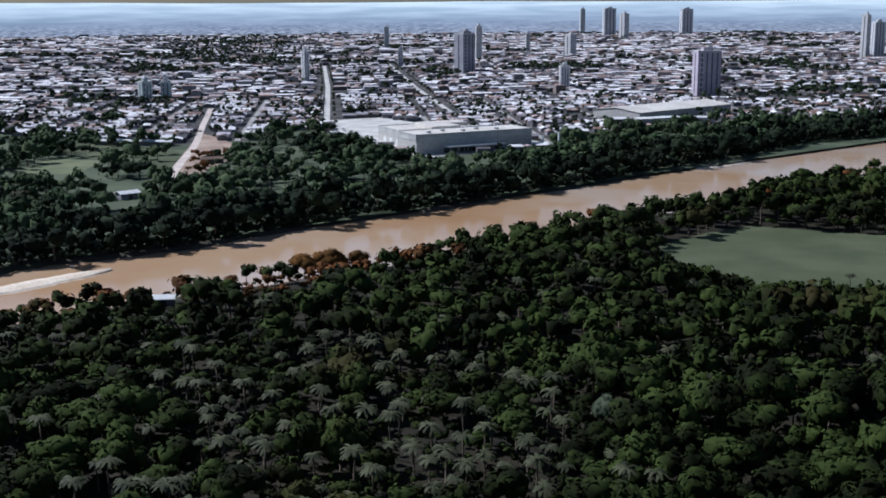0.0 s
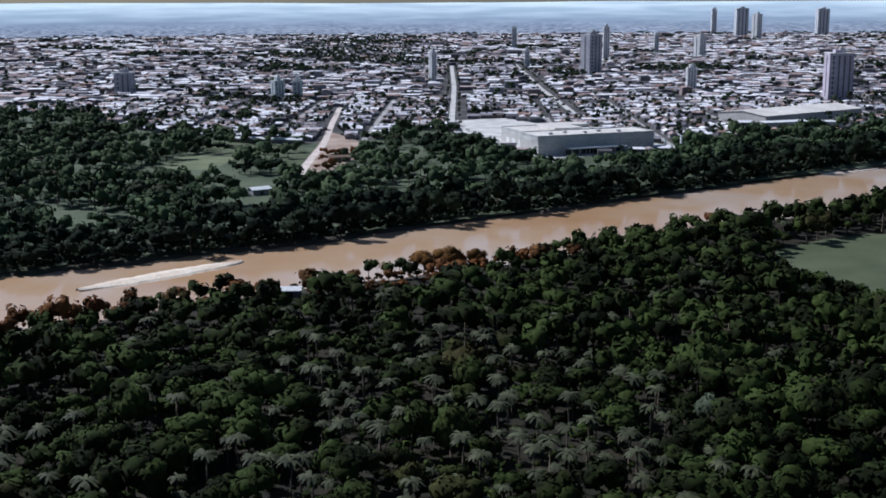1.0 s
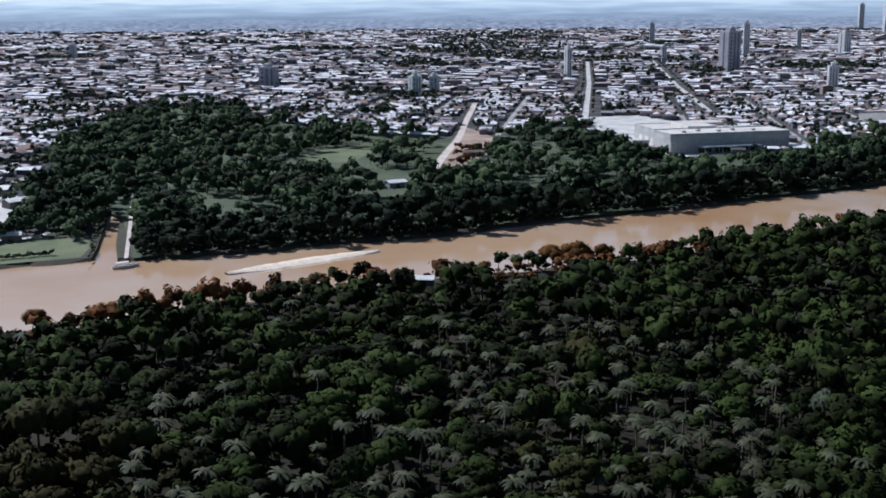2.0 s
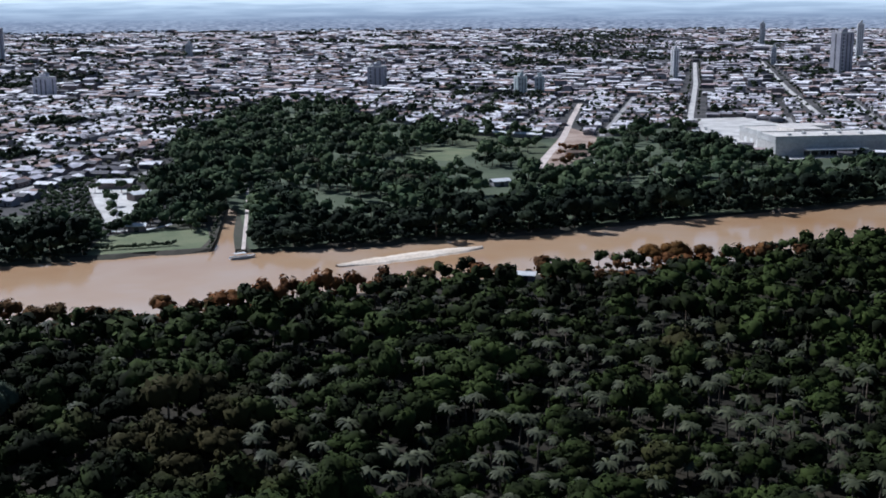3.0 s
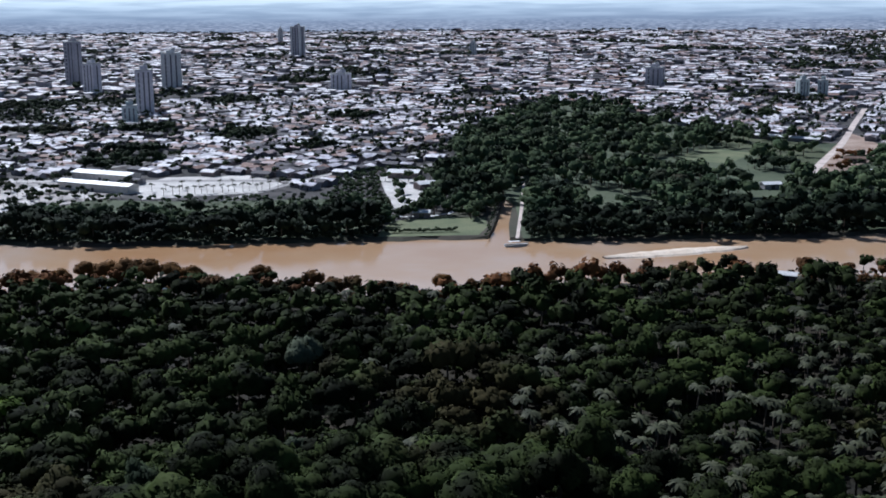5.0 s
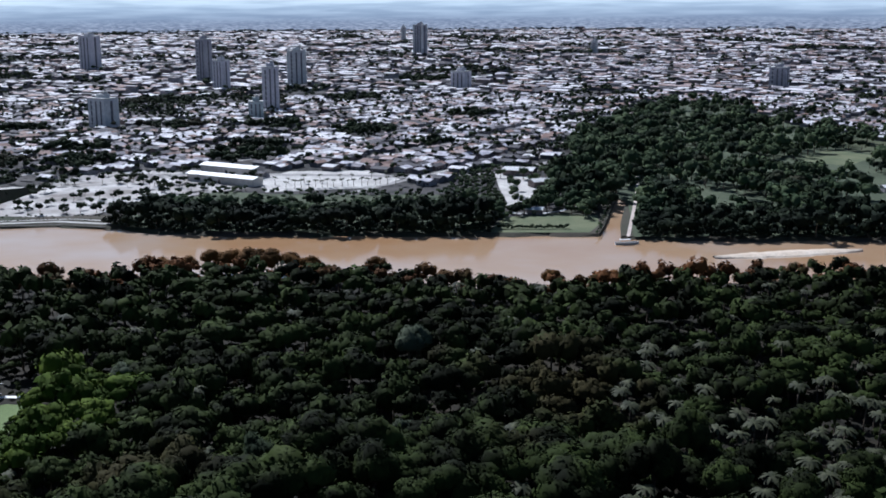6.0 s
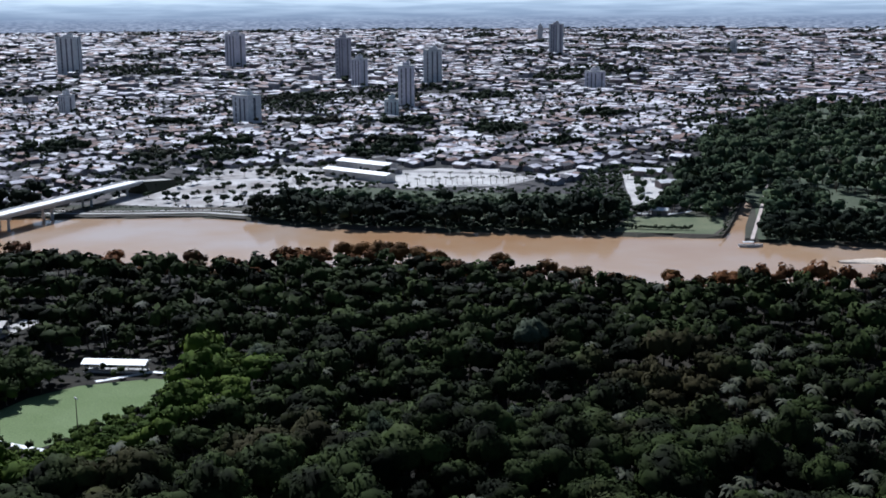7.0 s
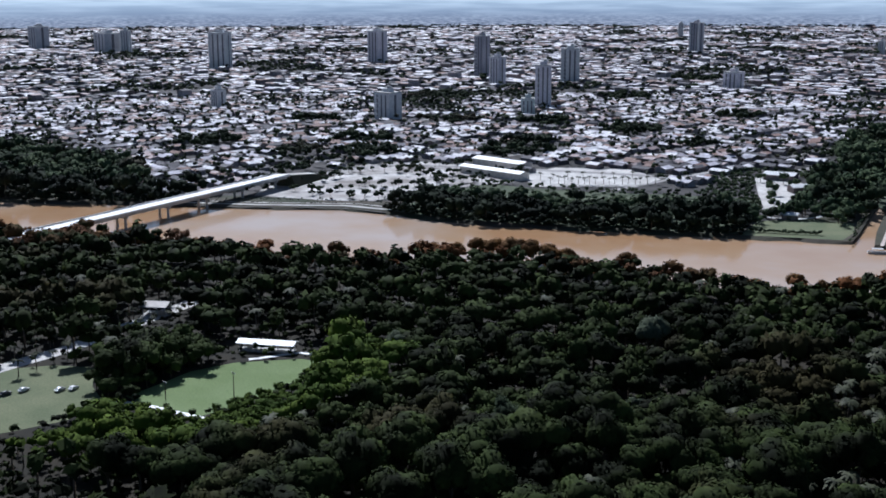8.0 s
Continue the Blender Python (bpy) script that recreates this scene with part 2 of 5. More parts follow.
def sheet(name, outline, z, mat, label, thick=0.0, category="ground"):
    """A flat piece of ground of that outline, laid on the soil."""
    bm = bmesh.new()
    f = bm.faces.new([bm.verts.new((x, y, z)) for x, y in outline])
    if f.calc_area() and f.normal.z < 0:
        f.normal_flip()
    bmesh.ops.triangulate(bm, faces=bm.faces[:])
    if thick:
        r = bmesh.ops.extrude_face_region(bm, geom=bm.faces[:])
        bmesh.ops.translate(bm, vec=(0, 0, -thick), verts=[v for v in r["geom"] if isinstance(v, bmesh.types.BMVert)])
    bmesh.ops.recalc_face_normals(bm, faces=bm.faces[:])
    if not thick:
        for f in bm.faces:
            if f.normal.z < 0:
                f.normal_flip()
    return tagged(part(name, bm, mat), label, category, kind="structure")


def ribbon(points, widths, z):
    """A strip of that width along a line, as a bmesh."""
    bm = bmesh.new()
    pts = [Vector(p) for p in points]
    rows = []
    for i, p in enumerate(pts):
        d = (pts[min(i + 1, len(pts) - 1)] - pts[max(i - 1, 0)]).normalized()
        n = Vector((-d.y, d.x)) * (widths[i] if isinstance(widths, (list, tuple)) else widths) / 2
        rows.append([bm.verts.new((*(p - n), z)), bm.verts.new((*(p + n), z))])
    for a, b in zip(rows, rows[1:]):
        bm.faces.new((a[0], b[0], b[1], a[1]))
    for f in bm.faces:
        if f.normal.z < 0:
            f.normal_flip()
    return bm


def inside(poly, X, Y):
    """Which of the points lie in the outline."""
    hit = np.zeros(np.shape(X), bool)
    n = len(poly)
    for i in range(n):
        (x1, y1), (x2, y2) = poly[i], poly[(i + 1) % n]
        if y1 == y2:
            continue
        c = ((y1 > Y) != (y2 > Y)) & (X < (x2 - x1) * (Y - y1) / (y2 - y1) + x1)
        hit ^= c
    return hit


# ---------- plan: the river runs along s, the town lies towards +v ----------
Q = math.sqrt(0.5)


def to_xy(s, v):
    return (s - v) * Q, (s + v) * Q


def to_sv(x, y):
    return (x + y) * Q, (y - x) * Q


FAR = [to_sv(*p) for p in ((-709, -101), (-680, -40), (-634, 41), (-610, 95), (-578, 124), (-549, 144), (-519, 177), (-500, 206),
                           (-481, 234), (-455, 270), (-424, 314))]
FAR += [(-51.5, 527), (-50, 560), (-50.5, 610), (-48.5, 660), (-48.5, 690), (-46.5, 718), (-44.5, 695), (-43.5, 650), (-41.5, 600), (-42, 560), (-39.5, 522)]
FAR += [to_sv(*p) for p in ((-357, 385), (-335, 422), (-295, 472), (-270, 529), (-241, 578), (-210, 622), (-193, 664), (-154, 727),
                            (-126, 792), (-71, 893), (-24, 1004), (27, 1051))]
FAR = [(-7000, 420), (-1200, 420), (-800, 425)] + FAR + [(1000, 790), (1600, 900), (7000, 1000)]
NEAR = [to_sv(*p) for p in ((-564, -74), (-539, -26), (-504, 0), (-472, 35), (-449, 75), (-436, 126), (-402, 161), (-376, 190), (-340, 214),
                            (-318, 246), (-312, 279), (-287, 316), (-262, 363), (-225, 410), (-200, 445), (-178, 475), (-148, 530), (-113, 603),
                            (-75, 652), (-34, 741), (15, 806))]
NEAR = [(-7000, 270), (-1200, 280), (-800, 300)] + NEAR + [(800, 600), (1600, 720), (7000, 800)]
FS, FV = np.array([p[0] for p in FAR]), np.array([p[1] for p in FAR])
NS, NV = np.array([p[0] for p in NEAR]), np.array([p[1] for p in NEAR]) + 5


def far_v(s):
    return np.interp(s, FS, FV)


def near_v(s):
    return np.interp(s, NS, NV)


def build_ground():
    rng = np.random.default_rng(3)
    st = sorted(set(FS.tolist()) | set(np.arange(-700, 900, 9.0).tolist()))
    rows = []
    for s in st:
        wob = 1.6 * math.sin(s * 0.13) + 1.2 * math.sin(s * 0.41 + 1) + rng.uniform(-1, 1)
        calm = 0.0 if -60 < s < -30 else 1.0
        f, n = far_v(s) + wob * calm, near_v(s) + 1.5 * math.sin(s * 0.21) + rng.uniform(-1, 1)
        inl = -56 < s < -37
        rows.append([(-7000, 0), (n - 420, 0), (n - 60, 0.0), (n - 7, 0.0), (n, -1.3), (n + 7, -3.4), (f - (0.5 if inl else 5), -3.4), (f, -1.2),
                     (f + (1.5 if inl else 3), 0.0), (f + 60, 0.0), (1300, 0), (2600, 0), (7000, 0)])
    verts, faces = [], []
    k = len(rows[0])
    for s, r in zip(st, rows):
        verts += [(*to_xy(s, v), z) for v, z in r]
    for i in range(len(st) - 1):
        for j in range(k - 1):
            a = i * k + j
            faces.append((a, a + k, a + k + 1, a + 1))
    me = mesh_of("ground", verts, faces, [SOIL])
    tagged(part("ground", me, SOIL), "brown and green soil plain along a muddy river", "ground", kind="structure")
    wv, wf = [], []
    for s in st:
        wv += [(*to_xy(s, near_v(s) - 3), -1.6), (*to_xy(s, max(far_v(s) + 3, near_v(s) + 20)), -1.6)]
    for i in range(len(st) - 1):
        wf.append((2 * i, 2 * i + 2, 2 * i + 3, 2 * i + 1))
    tagged(part("river_water", mesh_of("river_water", wv, wf, [WATER]), WATER), "wide muddy brown river with a faint sheen", "water", kind="structure")


build_ground()


def build_backdrop():
    verts, faces = [], []
    n = 180
    for i in range(n):
        a = 2 * math.pi * i / n
        az = math.degrees(math.atan2(-math.cos(a), math.sin(a)))
        top = 124 + 18 * min(max((az - 10) / 65, 0), 1) + 2.5 * math.sin(5 * a) + 1.5 * math.sin(17 * a + 1) + 0.8 * math.sin(41 * a)
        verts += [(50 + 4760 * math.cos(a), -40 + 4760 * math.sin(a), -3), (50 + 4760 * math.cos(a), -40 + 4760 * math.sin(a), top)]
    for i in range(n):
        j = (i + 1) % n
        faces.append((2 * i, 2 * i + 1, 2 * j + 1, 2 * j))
    tagged(part("backdrop", mesh_of("backdrop", verts, faces, [HAZE], smooth=True), HAZE), "distant plain and low hills on the horizon, blue haze painted in", "backdrop", kind="structure")


build_backdrop()

# outlines of the open places
FIELD = [(-286, -68), (-290, -61), (-305, -43), (-310, -26), (-306, -1), (-299, 6), (-280, -6), (-268, -20), (-257, -46), (-270, -60)]
SIDE_LAWN = [(-262, -112), (-300, -120), (-332, -112), (-330, -90), (-322, -76), (-300, -78), (-286, -76), (-268, -88)]
MEADOW = [(-82, 545), (-64, 580), (-45, 606), (19, 600), (160, 640), (170, 500), (16, 483), (-30, 472), (-60, 488), (-78, 515)]
GLADE = [(-228, 393), (-202, 415), (-182, 393), (-183, 361), (-210, 361)]
PLAZA = [(-676, 50), (-640, 92), (-626, 122), (-645, 148), (-660, 200), (-672, 262), (-720, 268), (-798, 204), (-792, 162), (-750, 104), (-705, 62)]
PROM = [(-644, 244), (-619, 314), (-640, 348), (-692, 352), (-722, 300), (-700, 262)]
PARK = [(-505, 340), (-516, 352), (-560, 378), (-632, 424), (-616, 444), (-566, 428), (-545, 398), (-520, 372)]
BANK_LAWN = [to_xy(s, far_v(s) + 3.4) for s in (-112, -100, -88, -76, -66, -57)] + [(-428, 352), (-451, 371), (-472, 352), (-478, 322)]
MALL_YARD = [(-300, 812), (-336, 850), (-408, 920), (-476, 1020), (-492, 1064), (-455, 1105), (-330, 1010), (-225, 925), (-236, 900)]
FIELD_A = [(-530, 556), (-556, 566), (-580, 618), (-556, 648), (-512, 646), (-484, 612)]
FIELD_B = [(-548, 655), (-572, 728), (-524, 730), (-500, 662)]
FIELD_C = [(-560, 735), (-640, 812), (-598, 828), (-536, 826), (-478, 770), (-452, 712), (-500, 690), (-516, 735)]
DIRT_P = [(-424, 655), (-474, 752), (-528, 862), (-556, 920), (-520, 890), (-490, 860), (-436, 760), (-418, 690)]
OPEN = [FIELD, SIDE_LAWN, MEADOW, GLADE, PLAZA, PROM, PARK, BANK_LAWN, MALL_YARD, FIELD_A, FIELD_B, FIELD_C, DIRT_P]
WOODS = [[(-392, 346), (-470, 412), (-575, 466), (-690, 545), (-790, 640), (-890, 790), (-970, 930), (-950, 985), (-840, 925), (-700, 850), (-600, 838),
          (-520, 832), (-480, 880), (-478, 985), (-410, 925), (-306, 815), (-228, 880), (-236, 960), (-180, 1040), (-120, 1090), (20, 1180), (120, 1240), (60, 1080), (-120, 790), (-250, 560)]]
WEST_WOODS = [(-1100, -420), (-760, -200), (-712, -100), (-684, -42), (-760, -10), (-850, -20), (-960, -90), (-1150, -260)]
WOODS.append(WEST_WOODS)
PARK_ZONE = [(-412, 328), (-440, 286), (-470, 268), (-545, 322), (-640, 398), (-660, 450), (-600, 482), (-470, 412), (-392, 346)]
WOODS.append(PARK_ZONE)

# ground darkened so its colour carries the shadows between houses and trees
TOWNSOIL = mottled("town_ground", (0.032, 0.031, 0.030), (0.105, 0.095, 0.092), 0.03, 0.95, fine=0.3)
PARKGRASS = mottled("park_grass", (0.048, 0.066, 0.034), (0.098, 0.118, 0.066), 0.025, 0.95, fine=0.5)
sheet("park_grass", WOODS[0], 0.03, PARKGRASS, "dull green park grass under scattered trees", category="grass")
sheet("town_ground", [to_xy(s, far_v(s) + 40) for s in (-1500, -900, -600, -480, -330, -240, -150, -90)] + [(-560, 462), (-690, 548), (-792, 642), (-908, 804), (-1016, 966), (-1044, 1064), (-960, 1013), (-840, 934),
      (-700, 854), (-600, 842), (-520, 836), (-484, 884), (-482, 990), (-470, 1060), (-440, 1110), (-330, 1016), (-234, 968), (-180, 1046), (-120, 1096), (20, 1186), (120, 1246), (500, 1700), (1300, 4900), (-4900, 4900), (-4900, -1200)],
      0.02, TOWNSOIL, "trodden ground and yards between the houses, darkened with painted shade")
# near-black sheet: the shade between the trunks is put into its colour
FLOOR_SHADE = mottled("forest_floor_shade", (0.009, 0.008, 0.003), (0.022, 0.016, 0.006), 0.06, 0.95, fine=0.9)
sheet("forest_floor", [to_xy(s, near_v(s) - 9) for s in range(-800, 801, 40)] + [to_xy(800, -500), to_xy(-800, -500)], 0.025, FLOOR_SHADE, "forest floor, near black with the shade under the trees painted in")
BANK_PARK = [to_xy(s, far_v(s) + 5) for s in range(-335, -114, 10)] + [to_xy(s, far_v(s) + 132) for s in range(-120, -336, -20)]
sheet("bank_park", BANK_PARK, 0.04, PARKGRASS, "rough green ground under the bank's trees", category="grass")
sheet("pitch", FIELD, 0.06, PITCH, "bright green mown sports pitch beside the forest", category="pitch")
sheet("side_lawn", SIDE_LAWN, 0.05, LAWN, "dull green lawn with parked cars beside the pitch", category="lawn")
sheet("meadow", MEADOW, 0.05, GRASS, "open dull green meadow among the trees", category="meadow")
sheet("plaza", PLAZA, 0.10, PLAZAPAVE, "pale paved riverside plaza by the bridge", category="plaza")
sheet("promenade", PROM, 0.12, PAVE, "pale paved promenade with a row of palms", category="plaza")
sheet("park_paving", PARK, 0.10, PAVE, "white paved yard of the riverside park", category="plaza")
sheet("bank_lawn", BANK_LAWN, 0.08, LAWN, "green mown lawn on the river bank", category="lawn")
sheet("mall_yard", MALL_YARD, 0.09, PAVE, "pale parking yard round the large hall", category="car park")
sheet("field_a", FIELD_A, 0.05, PARKGRASS, "light green grass field in the park woods", category="field")
sheet("field_b", FIELD_B, 0.05, LAWN, "light green grass field in the park woods", category="field")
sheet("field_c", FIELD_C, 0.05, GRASS, "dull green grass field below the houses", category="field")
sheet("dirt_yard", DIRT_P, 0.07, DIRT, "bare brown earth yard beside the track", category="dirt")


def road(name, points, width, z, mat, label):
    return tagged(part(name, ribbon(points, width, z), mat), label, "road", kind="structure")


G1, G2 = Vector((-0.414, 0.910)), Vector((0.910, 0.414))   # directions of the town's street grid
road("dirt_track", [(-418, 650), (-440, 690), (-471, 753), (-500, 815), (-528, 868), (-592, 985), (-680, 1150)], [7, 7, 6, 6, 6, 6, 6], 0.14, TRACK, "pale pinkish dirt track climbing to the houses")
road("avenue_1", [(-478, 1030), (-498, 1066), (-700, 1505), (-960, 2050)], 6.5, 0.16, PAVE, "pale straight avenue between the houses")
road("avenue_2", [(-395, 1160), (-570, 1515), (-870, 2155)], 6.5, 0.16, PAVE, "pale straight avenue between the houses")
road("mall_road", [(-478, 1035), (-462, 995), (-440, 957), (-402, 917), (-362, 872), (-330, 848), (-297, 812), (-286, 800)], 7, 0.2, CONCRETE, "curved pale access road round the hall")
road("river_avenue", [(-697, 70), (-748, 112), (-784, 172), (-752, 232), (-700, 300), (-642, 365), (-622, 430), (-660, 520)], 11, 0.2, ROADM, "grey riverside avenue")
road("palm_road", [(-322, -125), (-336, -105), (-350, -84), (-372, -62), (-396, -37), (-430, -5)], 9, 0.12, PAVE, "pale road lined with palms beside the pitch")
road("pitch_path", [(-285, -75), (-271, -59.5), (-254, -45)], 2.2, 0.14, WHITE, "white path along the pitch's edge")
road("shed_path", [(-312, -20), (-313.5, 0), (-303, 13)], 2.2, 0.14, WHITE, "white path by the long shed")
road("boat_ramp", [to_xy(-35.5, 521), to_xy(-36.5, 600), to_xy(-38.0, 680), to_xy(-40.5, 740)], 2.0, 0.3, TRACK, "pale ramp road beside the creek")
road("quay_path", [to_xy(s, far_v(s) + 7) for s in range(-475, -330, 6)], 3.4, 0.3, PAVE, "pale quay path along the river bank")
road("quay_terrace", [to_xy(s, far_v(s) + 16) for s in range(-475, -330, 6)], 2.2, 0.2, PAVE, "pale terrace step above the quay")
road("bank_path", [(-492, 330), (-482, 338), (-475, 347), (-475, 362), (-484, 380)], 3.0, 0.16, WHITE, "white path above the bank lawn")

QUAYSTONE = mottled("dark_quay_stone", (0.06, 0.055, 0.05), (0.13, 0.115, 0.10), 0.3, 0.9)
tagged(part("quay_wall", ribbon([to_xy(s, far_v(s) + 1.2) for s in range(-476, -330, 6)], 2.2, -0.35), QUAYSTONE), "dark stone edge of the quay at the water", "quay", kind="structure")


# ---------- river things ----------
def low_mound(name, line, width, height, z, mat, label, category):
    """A long low bank that swells and thins along a line."""
    bm = bmesh.new()
    pts = [Vector(p) for p in line]
    n, rows = 40, []
    for i in range(n + 1):
        t = i / n * (len(pts) - 1)
        k = min(int(t), len(pts) - 2)
        p = pts[k].lerp(pts[k + 1], t - k)
        d = (pts[k + 1] - pts[k]).normalized()
        nn = Vector((-d.y, d.x))
        w = width * (math.sin(math.pi * (0.02 + 0.96 * i / n)) ** 0.6) * (0.8 + 0.35 * noise.noise((i * 0.4, 3, 0)))
        rows.append([bm.verts.new((*(p + nn * w * a), z + h * height)) for a, h in ((-0.5, -0.6), (-0.32, 0.5), (0, 1.0), (0.32, 0.6), (0.5, -0.6))])
    for a, b in zip(rows, rows[1:]):
        for j in range(4):
            bm.faces.new((a[j], b[j], b[j + 1], a[j + 1]))
    bmesh.ops.recalc_face_normals(bm, faces=bm.faces[:])
    return tagged(part(name, bm, mat), label, category, kind="structure")


low_mound("sand_bar", [(-335, 348), (-325, 373), (-315, 399), (-304, 423)], 22, 1.1, -1.5, SAND, "pale sand bar lying in the brown river", "sand bar")
low_mound("sand_spit", [(-100, 822), (-84, 840), (-66, 868)], 6, 0.7, -1.5, SAND, "narrow pale sand spit by the far bank", "sand bar")


def hull(length, width, height, rake):
    """A boat's hull, pointed at one end and hollow on top."""
    bm = bmesh.new()
    rows = []
    for t, w, lift in ((0, 0.75, 0.1), (0.25, 1, 0), (0.7, 0.95, 0), (0.9, 0.55, rake * 0.5), (1.0, 0.08, rake)):
        x, h = (t - 0.5) * length, width * w / 2
        rows.append([bm.verts.new(p) for p in ((x, -h * 0.7, lift), (x, -h, height + lift), (x, -h * 0.8, height + lift), (x, -h * 0.8, height * 0.45 + lift),
                                               (x, h * 0.8, height * 0.45 + lift), (x, h * 0.8, height + lift), (x, h, height + lift), (x, h * 0.7, lift))])
    for a, b in zip(rows, rows[1:]):
        for j in range(8):
            bm.faces.new((a[j], b[j], b[(j + 1) % 8], a[(j + 1) % 8]))
    bm.faces.new(rows[0])
    bm.faces.new(rows[-1])
    bmesh.ops.recalc_face_normals(bm, faces=bm.faces[:])
    return bm


def boat(x, y, turn, length, label, cabin=True, name="river_boat"):
    b = thing(name, x, y, -1.75, turn, label, "boat", "boats on the river")
    part("hull", hull(length, length * 0.26, 1.3, 0.5), WHITE, b)
    part("deck", box(length * 0.55, length * 0.2, 0.15, -length * 0.1, 0, 0.75, 0.03), CONCRETE, b)
    if cabin:
        part("canopy", box(length * 0.45, length * 0.22, 0.18, -length * 0.1, 0, 2.7, 0.05), WHITE, b)
        for sx in (-0.3, 0.1):
            for sy in (-0.09, 0.09):
                part("post", box(0.12, 0.12, 2.0, length * sx, length * sy, 0.8), STEEL, b)
    return b


boat(-385, 335, 65, 13, "white covered river boat moored at the creek mouth")
boat(-95, 841, 58, 26, "long pale barge moored along the wooded bank", False, "barge")
boat(-78, 868, 58, 24, "long pale barge moored along the wooded bank", False, "barge")


def bridge():
    a, b = Vector((-536, -111)), Vector((-708, 77))
    d = (b - a).normalized()
    turn = math.degrees(math.atan2(d.y, d.x))
    L = (b - a).length
    mid = (a + b) / 2
    br = thing("road_bridge", mid.x, mid.y, 0, turn, "long pale concrete road bridge across the river", "bridge")
    part("deck", box(L, 13, 0.9, 0, 0, 7.6, 0.08), CONCRETE, br)
    part("roadway", box(L - 0.5, 9.4, 0.06, 0, 0, 8.5), WHITE, br, "pale concrete roadway")
    for sy in (-1, 1):
        part("walkway", box(L - 0.5, 1.3, 0.2, 0, sy * 5.5, 8.5), PAVE, br)
        part("parapet", box(L, 0.3, 0.9, 0, sy * 6.3, 8.5, 0.04), WHITE, br, "white parapet")
        part("girder", box(L - 1, 1.0, 1.5, 0, sy * 3.6, 6.1, 0.05), CONCRETE, br)
    n = 7
    for i in range(n):
        x = -L / 2 + 14 + (L - 28) * i / (n - 1)
        part("pier_cap", box(1.8, 10.5, 1.0, x, 0, 5.1, 0.1), CONCRETE, br)
        for sy in (-1, 1):
            bm = bmesh.new()
            bmesh.ops.create_cone(bm, cap_ends=True, segments=14, radius1=0.95, radius2=0.8, depth=9.0, matrix=Matrix.Translation((x, sy * 3.4, 0.6)))
            part("pier", bm, CONCRETE, br)
    for k, p in ((0, a), (1, b)):
        e = p + d * (16 if k else -16)
        r = thing("bridge_ramp", e.x, e.y, 0, turn + (0 if k else 180), "grassed approach ramp of the bridge", "embankment")
        bm = bmesh.new()
        v = [bm.verts.new(q) for q in ((-16, -7, 8.4), (-16, 7, 8.4), (22, 5, 4.5), (22, -5, 4.5), (-16, -12, 0), (-16, 12, 0), (44, 8, 0), (44, -8, 0), (44, -5, 0.3), (44, 5, 0.3))]
        for f in ((0, 3, 2, 1), (3, 8, 9, 2), (0, 4, 7, 8, 3), (1, 2, 9, 6, 5), (0, 1, 5, 4), (8, 7, 6, 9)):
            bm.faces.new([v[i] for i in f])
        bmesh.ops.recalc_face_normals(bm, faces=bm.faces[:])
        part("slope", bm, SOIL, r)
        bm = ribbon([(-16, 0), (22, 0)], 9.5, 0)
        bm.verts.ensure_lookup_table()
        for w in bm.verts:
            w.co.z = 8.55 if w.co.x < 0 else 4.65
        part("roadway", bm, PAVE, r, "pale roadway")


bridge()


